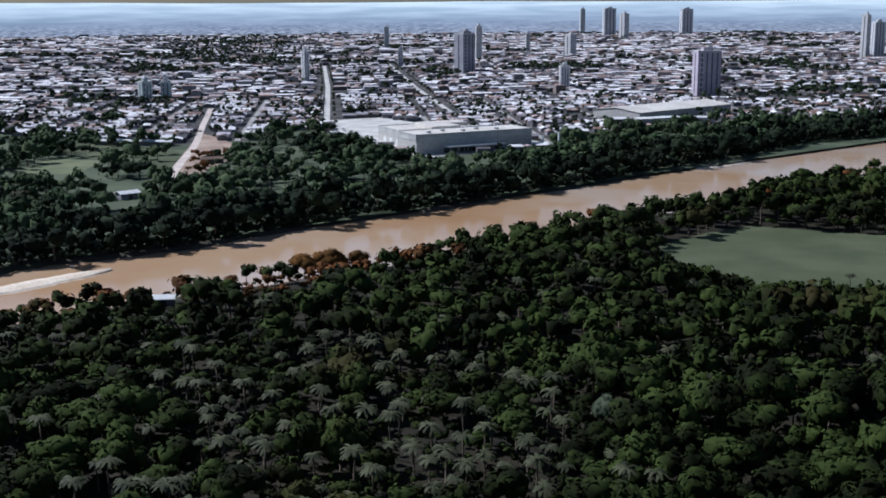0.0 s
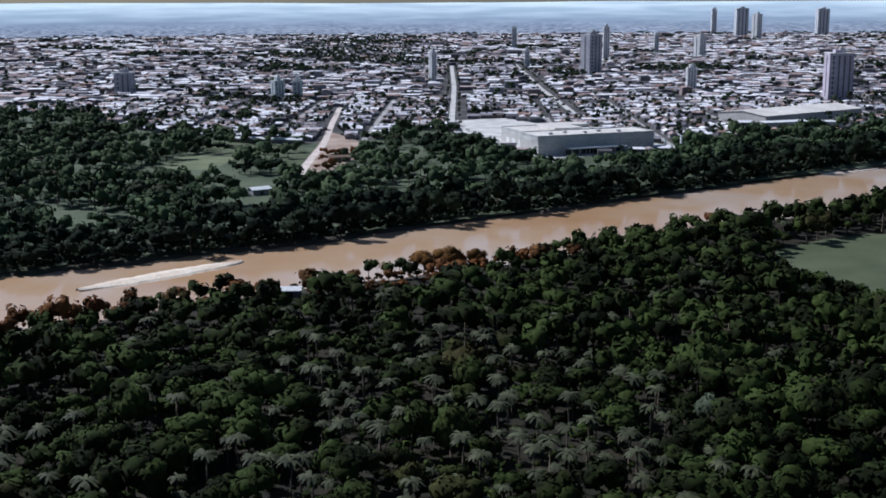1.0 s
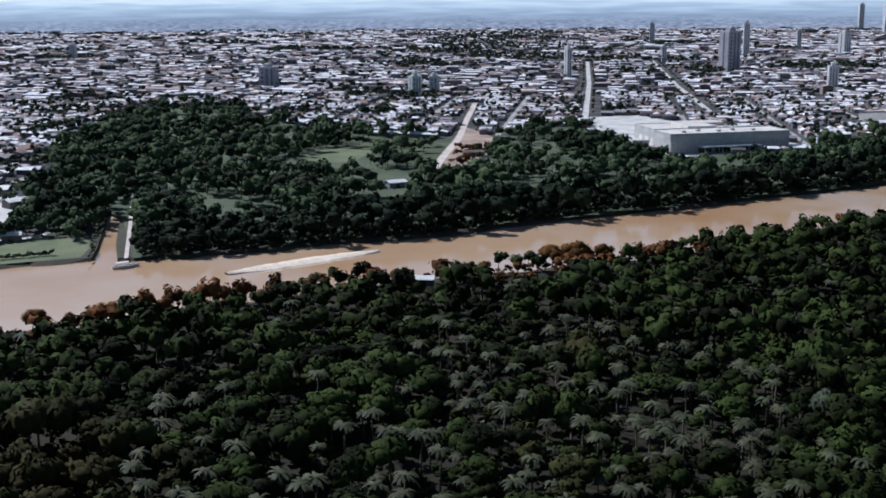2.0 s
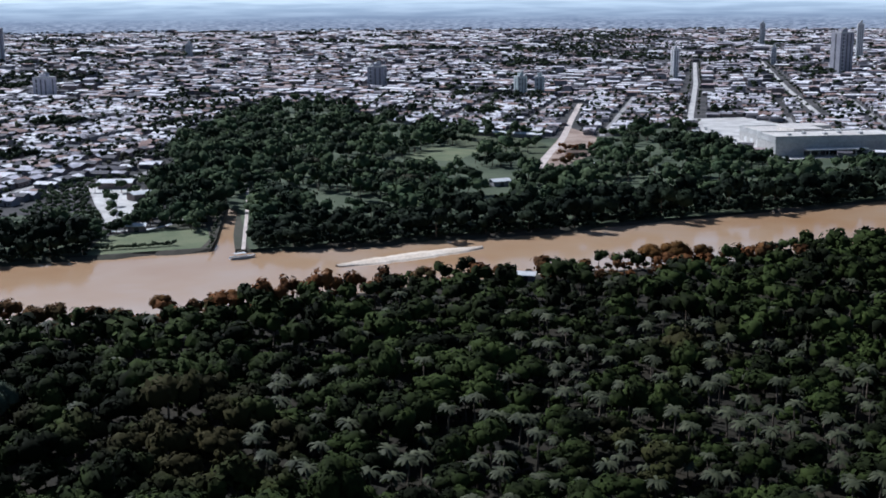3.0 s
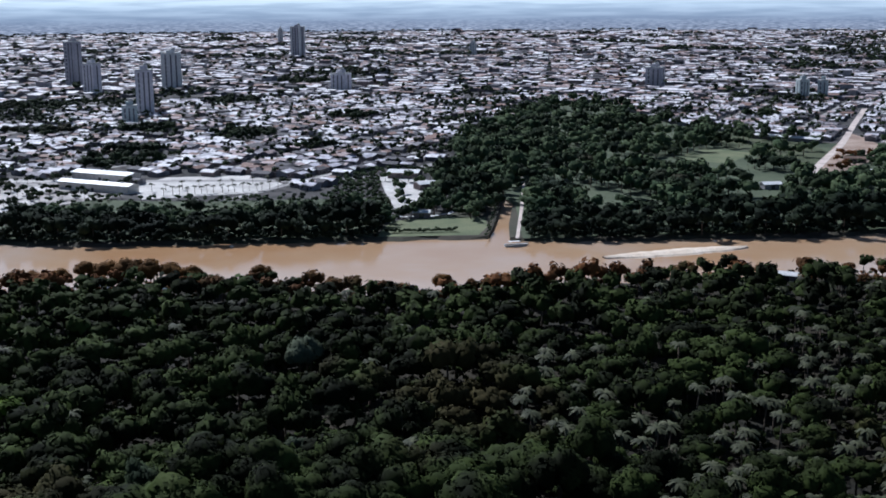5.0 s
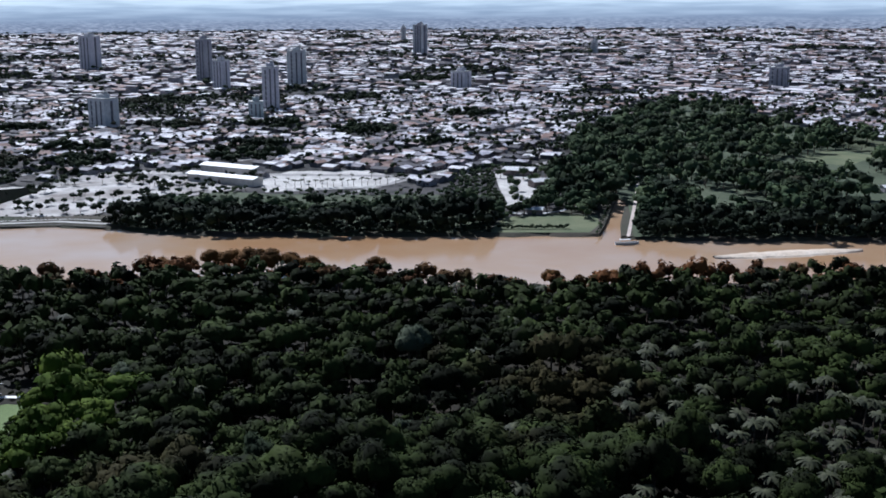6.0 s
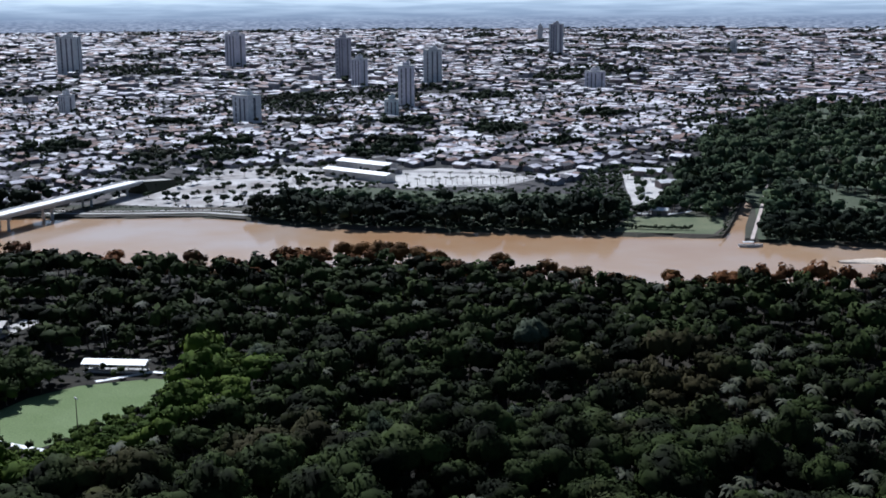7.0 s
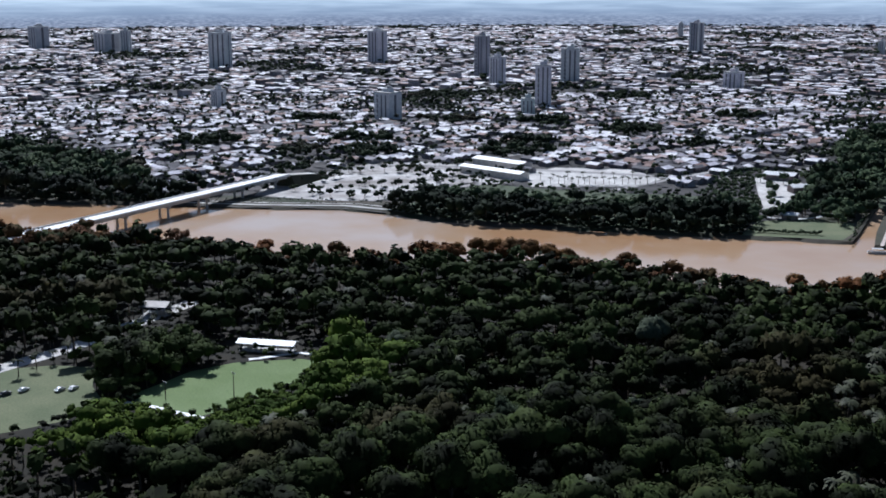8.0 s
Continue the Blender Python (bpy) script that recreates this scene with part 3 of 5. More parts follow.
# ---------- large buildings ----------
def hall():
    """The large shopping hall: a low wing and a taller wing on one corner."""
    c = Vector((-312, 828))
    e1, e2 = Vector((-0.713, 0.701)), Vector((0.56, 0.828))
    turn = math.degrees(math.atan2(e1.y, e1.x))
    h = thing("shopping_hall", c.x, c.y, 0, turn, "huge pale flat-roofed shopping hall with grey walls", "hall")
    # in the hall's own axes x runs along e1, and -y along e2
    part("low_wing", box(112, 70, 11.0, 56.2, -51, 0, 0.2), GREYWALL, h)
    part("low_roof", box(110.5, 68.5, 0.5, 56.2, -51, 11.0, 0.1), CREAM, h, "cream flat roof")
    part("tall_wing", box(36, 102, 14.5, 18.0, -51.0, 0, 0.2), GREYWALL, h)
    part("tall_roof", box(34.5, 100.5, 0.5, 18.0, -51.0, 14.5, 0.1), CREAM, h, "cream flat roof")
    for x, y, sx, sy, z in ((112.1, -51, 0.5, 70.6, 11), (74, -15.8, 76, 0.5, 11), (74, -86.2, 76, 0.5, 11)):
        part("parapet", box(sx, sy, 1.1, x, y, z), CONCRETE, h)
    for x, y, sx, sy in ((0.1, -51, 0.5, 102.4), (36, -51, 0.5, 102.4), (18, 0.1, 36.4, 0.5), (18, -102, 36.4, 0.5)):
        part("parapet", box(sx, sy, 1.2, x, y, 14.5), CONCRETE, h)
    part("roof_house", box(34, 26, 4.0, 66, -50, 11.5, 0.2), CREAM, h, "cream raised roof light")
    part("roof_house", box(20, 40, 3.0, 92, -66, 11.5, 0.2), CREAM, h)
    for i in range(6):
        part("roof_unit", box(4, 2.6, 1.8, 46 + 9 * (i % 3), -78 + 12 * (i // 3), 11.5, 0.1), STEEL, h, "grey roof-top cooling unit")
    for i in range(5):
        part("roof_unit", box(3, 3, 1.6, 12 + 6 * (i % 2), -16 - 15 * i, 15.0, 0.1), STEEL, h)
    part("canopy", box(9, 50, 0.8, -4.6, -48, 5.2, 0.1), WHITE, h, "long white entrance canopy")
    part("wall_band", box(0.3, 101, 3.4, -0.12, -51, 10.4, 0.05), CONCRETE, h, "pale cladding band under the roof edge")
    part("wall_band", box(35, 0.3, 3.4, 18, 0.12, 10.4, 0.05), CONCRETE, h)
    part("wall_band", box(75, 0.3, 2.6, 74, -15.9, 8.0, 0.05), CONCRETE, h)
    for i in range(7):
        part("canopy_post", box(0.5, 0.5, 5.2, -8.4, -25 - 7.6 * i, 0), STEEL, h)
    for i in range(8):
        part("shop_window", box(0.2, 5.2, 3.4, -0.15, -26 - 6.2 * i, 0.4), GLASS, h, "dark shop window")
    for i in range(5):
        part("loading_door", box(5.0, 0.25, 4.2, 46 + 13 * i, -15.95, 0.2), WHITE, h, "white roller door")


hall()


def shed(x, y, turn, sx, sy, eave, rise, roof_mat, wall_mat, label, name="shed", open_sides=False, group=""):
    s = thing(name, x, y, 0, turn, label, "building", group)
    part("roof", gable(sx, sy, eave, rise, 0.8), roof_mat, s)
    if open_sides:
        for i in range(4):
            for k in (-1, 1):
                part("post", box(0.35, 0.35, eave + 0.3, -sx / 2 + 0.6 + (sx - 1.2) * i / 3, k * (sy / 2 - 0.5), 0), CONCRETE, s)
        part("floor_slab", box(sx, sy, 0.25, 0, 0, 0), CONCRETE, s)
    else:
        part("wall", walls_under(sx, sy, eave, rise), wall_mat, s)
        part("door", box(2.6, 0.15, 2.6, 0, -sy / 2 - 0.02, 0.05), GLASS, s, "dark doorway")
    return s


def deg(a, b):
    return math.degrees(math.atan2(b[1] - a[1], b[0] - a[0]))


shed(-321, -11, deg((-322, -18), (-311, 0)), 22, 5.5, 3.2, 1.0, WHITE, WALLS, "long white-roofed open shed beside the pitch", "open_shed", True)
shed(-245, 373, 25, 8, 5.5, 2.6, 1.2, WHITE, WALLS, "small white-roofed hut among the bank trees", "bank_hut")
shed(-390, -46, 62, 11, 8.5, 4.2, 1.5, CREAM, WALLS, "white pitched hut roof among the trees", "hut", True)
shed(-700, 238, deg((-761, 217), (-690, 250)), 62, 11, 5, 1.4, WHITE, CREAM, "long white-roofed market shed by the plaza", "market_hall")
shed(-742, 262, deg((-761, 217), (-690, 250)), 52, 14, 5, 1.6, WHITE, CREAM, "long white-roofed market shed by the plaza", "market_hall")
shed(-556, 419, 80, 32, 10, 4, 1.5, WHITE, WALLS, "white-roofed park pavilion under trees", "pavilion")
shed(-610, 432, 40, 22, 16, 4, 1.5, WHITE, WALLS, "white-roofed pavilion in the riverside park", "pavilion")
shed(-476, 343, 45, 9, 6, 3.2, 1.2, WHITE, WALLS, "small white riverside kiosk", "kiosk")
shed(-440, 742, 35, 16, 8, 3.2, 1.4, DARKROOF, WALLS, "dark brown roofed shed beside the dirt yard", "shed")
shed(-394, 688, 30, 13, 9, 3.2, 1.4, WHITE, WALLS, "white-roofed house below the dirt yard", "house")
shed(-406, 586, 60, 12, 8, 3.2, 1.4, WHITE, WALLS, "white-roofed house in the woods", "house")
shed(-560, 823, deg((-592, 815), (-530, 826)), 66, 9, 3.4, 1.2, WHITE, WALLS, "long white-roofed row above the field", "row_house")
shed(-186, 1228, 60, 150, 62, 7, 3.5, CREAM, GREYWALL, "large low cream-roofed warehouse", "warehouse")
shed(-160, 1128, 118, 16, 74, 5, 1.2, WHITE, GREYWALL, "long white-roofed store below the warehouse", "warehouse")


def tower(x, y, w, h, turn, wall, label, ribs=3, depth=None):
    """A block of flats with window bands, balconies and a plant room."""
    d = depth or w * 0.8
    t = thing("apartment_tower", x, y, 0, turn, label, "tower block", "towers of the town")
    part("wall", box(w, d, h, 0, 0, 0, 0.15), wall, t)
    part("parapet", box(w + 0.3, d + 0.3, 1.0, 0, 0, h, 0.05), CONCRETE, t)
    part("plant_room", box(w * 0.45, d * 0.45, 4.2, 0, 0, h + 0.6, 0.1), wall, t)
    part("water_tank", box(w * 0.2, w * 0.2, 2.6, w * 0.1, 0, h + 4.8, 0.1), CONCRETE, t)
    cw = w / (ribs * 2 + 1)
    if "white edges" in label or "dark bands" in label:
        for k in (-1, 1):
            part("corner_fin", box(w * 0.16, d * 0.18, h + 1.5, k * w * 0.46, -d * 0.46, 0, 0.1), WHITE, t, "white corner fin")
            part("corner_fin", box(w * 0.16, d * 0.18, h + 1.5, k * w * 0.46, d * 0.46, 0, 0.1), WHITE, t)
    for k in (-1, 1):
        for i in range(ribs):
            xx = -w / 2 + cw * (1.5 + 2 * i)
            part("window_band", box(cw * 0.62, 0.24, h - 5, xx, k * (d / 2 + 0.02), 3), TOWERGLASS, t, "dark column of windows")
        part("window_band", box(0.24, d * 0.16, h - 5, k * (w / 2 + 0.02), 0, 3), TOWERGLASS, t)
        for j in range(int(h / 6)):
            part("balcony", box(cw * 1.3, 1.2, 0.9, -w / 2 + cw * 1.5, k * (d / 2 + 0.6), 5 + 6 * j), WHITE, t)
    return t


LILAC = mottled("lilac_render", (0.72, 0.68, 0.74), (0.80, 0.77, 0.81), 0.05, 0.8)
DARKGREY = mottled("dark_grey_render", (0.38, 0.37, 0.42), (0.48, 0.47, 0.51), 0.05, 0.8)
PALE = mottled("pale_render", (0.76, 0.75, 0.75), (0.84, 0.83, 0.82), 0.05, 0.8)
PALEGREY = mottled("pale_grey_render", (0.54, 0.54, 0.57), (0.64, 0.64, 0.66), 0.05, 0.8)
TEAL = mottled("teal_render", (0.52, 0.58, 0.58), (0.62, 0.68, 0.67), 0.05, 0.8)
MAUVE = mottled("mauve_render", (0.44, 0.385, 0.45), (0.54, 0.48, 0.55), 0.05, 0.8)
TOWERS = [
    (-617, 1870, 32, 66, DARKGREY, "tall dark grey tower block"), (-759, 2397, 15, 68, PALE, "slim white tower block"),
    (-756, 2783, 12, 44, PALE, "slim pale tower block"), (-597, 2559, 24, 46, PALE, "pale tower block with dark window columns"),
    (-1000, 4480, 22, 96, PALE, "slim far white tower block"), (-850, 4250, 50, 98, PALEGREY, "broad far grey tower block"),
    (-730, 3906, 30, 82, PALE, "far white and dark tower"), (-600, 4450, 48, 94, PALEGREY, "broad far grey tower block"),
    (-173, 1484, 34, 55, MAUVE, "mauve tower block with dark vertical windows"), (18, 2531, 18, 88, PALE, "tall white tower block"),
    (44, 2670, 27, 72, PALEGREY, "tall grey tower block"), (-368, 1545, 15, 31, PALE, "pale mid-rise block of flats"),
    (-764, 1566, 11, 47, PALE, "slim pale tower standing alone"), (-1214, 2997, 16, 54, PALE, "far pale tower block"),
    (-806, 2058, 11, 32, PALEGREY, "small grey tower block"), (-808, 1215, 16, 24, TEAL, "grey-green mid-rise block of flats"),
    (-785, 1225, 14, 24, TEAL, "grey-green mid-rise block of flats"), (-2135, 1298, 27, 70, DARKGREY, "tall dark tower block with white edges"),
    (-1519, 696, 30, 52, PALE, "pale tower block with dark bands"), (-1703, 623, 24, 66, DARKGREY, "tall dark grey tower block"),
    (-1515, 574, 23, 42, LILAC, "lilac tower block of flats"), (-1187, 500, 22, 50, LILAC, "lilac tower block above the trees"),
    (-2102, 560, 36, 63, LILAC, "broad lilac tower block"), (-1120, 282, 28, 29, PALE, "pale block with dark window bands"),
    (-2065, 248, 38, 65, PALE, "tall pale tower block with dark bands"), (-2967, -56, 50, 56, PALEGREY, "far grey tower block"),
    (-1314, 126, 18, 22, PALE, "white mid-rise block of flats"), (-1098, 441, 18, 19, TEAL, "grey-green mid-rise block of flats"),
    (-1317, 856, 27, 25, LILAC, "pinkish mid-rise block above the town roofs"),
    (-1070, 1237, 28, 28, DARKGREY, "dark mid-rise block of flats"), (-3017, 1788, 17, 43, PALE, "far white tower block"),
    (-1974, 1662, 15, 31, PALE, "far pale tower block"), (-2721, 91, 60, 46, PALEGREY, "far grey slab block"), (-2690, 130, 24, 52, PALE, "far pale tower block"),
]
for i, (tx, ty, tw, th, tm, tl) in enumerate(TOWERS):
    tower(tx, ty, tw * 0.86, th, (24.5 if i % 3 else 62), tm, tl, 4 if tm is MAUVE else 3 if tw > 14 else 2)


# ---------- things of the sports ground ----------
def pole(x, y, h, label):
    p = thing("flood_light_pole", x, y, 0, 20, label, "pole", "poles of the pitch")
    bm = bmesh.new()
    bmesh.ops.create_cone(bm, cap_ends=True, segments=8, radius1=0.22, radius2=0.1, depth=h, matrix=Matrix.Translation((0, 0, h / 2)))
    part("mast", bm, DARKROOF, p)
    part("cross_arm", box(1.8, 0.18, 0.18, 0, 0, h - 0.4), STEEL, p)
    for k in (-0.6, 0.6):
        part("lamp", box(0.5, 0.35, 0.4, k, 0.15, h - 0.75, 0.05), STEEL, p)


pole(-262, -34, 12.5, "tall thin dark mast on the pitch")
pole(-278, -55, 6.5, "short thin dark mast on the pitch")


def car_body():
    bm = bmesh.new()
    prof = [(-2.1, 0.35), (-2.1, 0.85), (-1.7, 0.95), (-1.2, 1.42), (0.45, 1.42), (1.1, 0.95), (2.0, 0.8), (2.1, 0.35)]
    sides = []
    for y in (-0.85, 0.85):
        sides.append([bm.verts.new((x, y * (0.82 if z > 1.2 else 1), z)) for x, z in prof])
    bm.faces.new(sides[0])
    bm.faces.new(list(reversed(sides[1])))
    n = len(prof)
    for i in range(n):
        bm.faces.new((sides[0][i], sides[1][i], sides[1][(i + 1) % n], sides[0][(i + 1) % n]))
    bmesh.ops.recalc_face_normals(bm, faces=bm.faces[:])
    return bm


CARPAINT = [mottled("car_paint_white", (0.7, 0.7, 0.7), (0.78, 0.78, 0.78), 1, 0.3), mottled("car_paint_silver", (0.4, 0.41, 0.42), (0.5, 0.5, 0.5), 1, 0.3, metal=0.5),
            mottled("car_paint_dark", (0.03, 0.03, 0.04), (0.05, 0.05, 0.06), 1, 0.3)]


def car(x, y, z, turn, paint, label):
    c = thing("parked_car", x, y, z, turn, label, "car", "parked cars")
    part("body", car_body(), paint, c)
    part("windscreen", box(0.1, 1.3, 0.42, 0.8, 0, 0.95), GLASS, c)
    part("side_window", box(1.5, 1.5, 0.34, -0.35, 0, 0.98), GLASS, c)
    for sx in (-1.3, 1.3):
        for sy in (-0.8, 0.8):
            bm = bmesh.new()
            bmesh.ops.create_cone(bm, cap_ends=True, segments=12, radius1=0.33, radius2=0.33, depth=0.22, matrix=pose(sx, sy, 0.33, 90))
            w = part("wheel", bm, TYRE, c)
            bm = bmesh.new()
            bmesh.ops.create_cone(bm, cap_ends=True, segments=10, radius1=0.2, radius2=0.2, depth=0.25, matrix=pose(sx, sy, 0.33, 90))
            part("rim", bm, STEEL, w)


for i, (x, y) in enumerate(((-301, -107), (-303, -101), (-299, -89), (-299, -84.5))):
    car(x, y, 0.06, 120 + 7 * i, CARPAINT[(2, 0, 1, 0)[i]], ("dark", "white", "silver", "white")[i] + " car parked on the lawn by the pitch")
for i in range(14):
    k = i / 13
    car(-345 - 100 * k + (3 if i % 2 else 0), 862 + 120 * k, 0.1, 130 + (i % 3) * 4, CARPAINT[i % 3], ("white", "silver", "dark")[i % 3] + " car parked in the hall's yard")


def sign_post(x, y, h):
    p = thing("gate_post", x, y, 0, 40, "tall white post by the shopping hall", "post")
    part("shaft", box(1.6, 1.6, h, 0, 0, 0, 0.1), WHITE, p)
    part("cap", box(2.2, 2.2, 0.6, 0, 0, h, 0.1), CONCRETE, p)


sign_post(-214, 884, 14)
sign_post(-231, 900, 9)


# ---------- trees ----------
def frame_quads(rng, centre, normal, size, aspect=0.62):
    """Leaf-like quads at those centres, facing along those normals."""
    n = len(centre)
    ref = rng.normal(size=(n, 3))
    t = np.cross(normal, ref)
    t /= np.linalg.norm(t, axis=1, keepdims=True) + 1e-9
    b = np.cross(normal, t)
    s = (size * rng.uniform(0.65, 1.35, n))[:, None]
    a = s * aspect
    V = np.stack([centre - t * s, centre - b * a + t * s * 0.1, centre + t * s, centre + b * a - t * s * 0.1], 1)
    return V.reshape(-1, 3), np.arange(4 * n).reshape(-1, 4)


def ball(seg, rings):
    """A rough closed ball of quads and triangles: corners, quads, triangles."""
    V = [(0, 0, 1)]
    for r in range(1, rings):
        p = math.pi * r / rings
        V += [(math.sin(p) * math.cos(2 * math.pi * i / seg), math.sin(p) * math.sin(2 * math.pi * i / seg), math.cos(p)) for i in range(seg)]
    V.append((0, 0, -1))
    Qd, Tr = [], []
    for i in range(seg):
        j = (i + 1) % seg
        Tr.append((0, 1 + i, 1 + j))
        Tr.append((len(V) - 1, 1 + (rings - 2) * seg + j, 1 + (rings - 2) * seg + i))
        for r in range(rings - 2):
            Qd.append((1 + r * seg + i, 1 + (r + 1) * seg + i, 1 + (r + 1) * seg + j, 1 + r * seg + j))
    return np.array(V), np.array(Qd).reshape(-1, 4), np.array(Tr)


def unit(a):
    return a / (np.linalg.norm(a, axis=1, keepdims=True) + 1e-9)


def crown(rng, leaves, radius, height, base, leaf, lumps=7, core=(6, 4)):
    """A domed crown of many small leaf clumps over uneven boughs: corners with normals, quads, triangles."""
    C = []
    for i in range(lumps):
        a = 2.4 * i + rng.uniform(-0.5, 0.5)
        d = radius * (rng.uniform(0.34, 0.74) if i else 0.08)
        C.append((d * math.cos(a), d * math.sin(a), base + height * (0.66 - 0.42 * (d / radius) ** 2 + rng.uniform(-0.13, 0.13)), radius * rng.uniform(0.33, 0.52)))
    C = np.array(C)
    mid = np.array([0, 0, base + height * 0.25])
    flat = np.array([1, 1, height / radius / 1.7])
    k = rng.integers(0, lumps, leaves)
    n = rng.normal(size=(leaves, 3))
    n[:, 2] = np.where(n[:, 2] < -0.4, -n[:, 2], n[:, 2])
    n = unit(n)
    pos = C[k, :3] + n * (C[k, 3] * rng.uniform(0.84, 1.12, leaves))[:, None] * flat
    dome = unit((pos - mid) / np.array([radius, radius, height * 0.75]))
    nn = unit(n + dome * 0.4 + rng.normal(size=(leaves, 3)) * 0.4)
    V, Qd = frame_quads(rng, pos, nn, leaf)
    N = np.repeat(unit(0.62 * n + 0.5 * dome + 0.30 * nn), 4, 0)
    T = np.zeros((0, 3), int)
    if core:
        bv, bq, bt = ball(*core)
        for c in C:
            o = len(V)
            w = 1 + 0.13 * np.sin(bv @ rng.normal(size=(3, 3)) * 3.2).sum(1, keepdims=True)
            p = c[:3] + bv * w * c[3] * 0.86 * flat
            V = np.concatenate([V, p])
            N = np.concatenate([N, unit(0.7 * bv + 0.5 * unit(p - mid))])
            Qd = np.concatenate([Qd, bq + o])
            T = np.concatenate([T, bt + o])
    return np.concatenate([V, N], 1), Qd, T


def stem(h, r0, r1, bend=(0, 0), sides=6, levels=3):
    """A tapered, slightly bent trunk: corners, quads."""
    V, Qd = [], []
    for i in range(levels + 1):
        t = i / levels
        r = r0 + (r1 - r0) * t
        V += [(bend[0] * t * t + r * math.cos(2 * math.pi * k / sides), bend[1] * t * t + r * math.sin(2 * math.pi * k / sides), h * t) for k in range(sides)]
    for i in range(levels):
        for k in range(sides):
            j = (k + 1) % sides
            Qd.append((i * sides + k, i * sides + j, (i + 1) * sides + j, (i + 1) * sides + k))
    return np.array(V), np.array(Qd)


def trunk_with_limbs(rng, h, r0, spread):
    V, Qd = stem(h, r0, r0 * 0.45, rng.uniform(-0.4, 0.4, 2), 7, 4)
    for i in range(4):
        a = rng.uniform(0, 2 * math.pi)
        lv, lq = stem(1.0, r0 * 0.4, r0 * 0.12, (0, 0), 5, 1)
        z0 = h * rng.uniform(0.5, 0.85)
        tip = np.array([spread * math.cos(a), spread * math.sin(a), h * 0.55])
        lv = np.array([(p[0], p[1], 0) for p in lv]) + np.outer(lv[:, 2], tip) + np.array([0, 0, z0])
        Qd = np.concatenate([Qd, lq + len(V)])
        V = np.concatenate([V, lv])
    return V, Qd


def palm_fronds(rng, h, n=15, length=4.6, segs=5):
    """Arching feather fronds of a palm: corners, quads."""
    V, Qd = [], []
    for i in range(n):
        a = 2 * math.pi * i / n + rng.uniform(-0.2, 0.2)
        up = rng.uniform(0.15, 1.15)
        L = length * rng.uniform(0.8, 1.15)
        w = 0.36
        o = len(V)
        for s in range(segs + 1):
            t = s / segs
            d = L * t * (1 - 0.12 * t)
            z = h + L * (up * t - (0.55 + 0.5 * up) * t * t)
            ww = w * (0.35 + 1.5 * t * (1 - t) * 2) * (1.0 if s < segs else 0.2)
            c, q = math.cos(a), math.sin(a)
            V += [(d * c - ww * q, d * q + ww * c, z - ww * 0.5), (d * c, d * q, z), (d * c + ww * q, d * q - ww * c, z - ww * 0.5)]
        for s in range(segs):
            b = o + 3 * s
            Qd += [(b, b + 1, b + 4, b + 3), (b + 1, b + 2, b + 5, b + 4)]
    V = np.array(V)
    N = unit(np.stack([V[:, 0] * 0.22, V[:, 1] * 0.22, np.ones(len(V))], 1))
    return np.concatenate([V, N], 1), np.array(Qd)


class Heap:
    """Gathers many small arrays into one joined mesh."""

    def __init__(self, soft=False):
        self.soft = soft
        self.v, self.q, self.t, self.qm, self.tm, self.n = [], [], [], [], [], 0

    def add(self, V, Qd, T=None, m=0):
        if self.soft and V.shape[1] == 3:
            d = V - V.mean(0)
            V = np.concatenate([V, unit(d * np.array([1, 1, 0.0]))], 1)
        self.v.append(V)
        self.q.append(Qd + self.n)
        self.qm.append(np.full(len(Qd), m))
        if T is not None and len(T):
            self.t.append(T + self.n)
            self.tm.append(np.full(len(T), m))
        self.n += len(V)

    def mesh(self, name, mats, soft=False):
        q = np.concatenate(self.q) if self.q else np.zeros((0, 4), int)
        t = np.concatenate(self.t) if self.t else np.zeros((0, 3), int)
        return mesh_np(name, np.concatenate(self.v), q, t, mats, np.concatenate(self.qm) if self.qm else None, np.concatenate(self.tm) if self.tm else None, soft)


rng = np.random.default_rng(11)


def prototypes(n, leaves, leaf, lumps, rr=(3.4, 5.2), hh=(4.5, 7.5), core=(6, 4)):
    """Simple trees to scatter, each as crown and stem arrays, about 9 m tall."""
    out = []
    for i in range(n):
        r, h = rng.uniform(*rr), rng.uniform(*hh)
        base = rng.uniform(0.9, 2.0)
        V, Qd, T = crown(rng, leaves, r, h, base, leaf, lumps, core)
        out.append((V, Qd, T, *stem(base + h * 0.5, 0.24, 0.12, (0, 0), 3, 1)))
    return out


def turned(V, a, s, x, y, z, squash=1.0):
    c, d = math.cos(a), math.sin(a)
    W = np.empty_like(V)
    W[:, 0] = (V[:, 0] * c - V[:, 1] * d) * s + x
    W[:, 1] = (V[:, 0] * d + V[:, 1] * c) * s + y
    W[:, 2] = V[:, 2] * s * squash + z
    if V.shape[1] == 6:
        W[:, 3] = V[:, 3] * c - V[:, 4] * d
        W[:, 4] = V[:, 3] * d + V[:, 4] * c
        W[:, 5] = V[:, 5]
    return W


def spread(x0, x1, y0, y1, step, jitter=0.45):
    X, Y = np.meshgrid(np.arange(x0, x1, step), np.arange(y0, y1, step))
    X, Y = X.ravel(), Y.ravel()
    return X + rng.uniform(-jitter, jitter, len(X)) * step, Y + rng.uniform(-jitter, jitter, len(X)) * step


def in_any(polys, X, Y):
    hit = np.zeros(len(X), bool)
    for p in polys:
        hit |= inside(p, X, Y)
    return hit


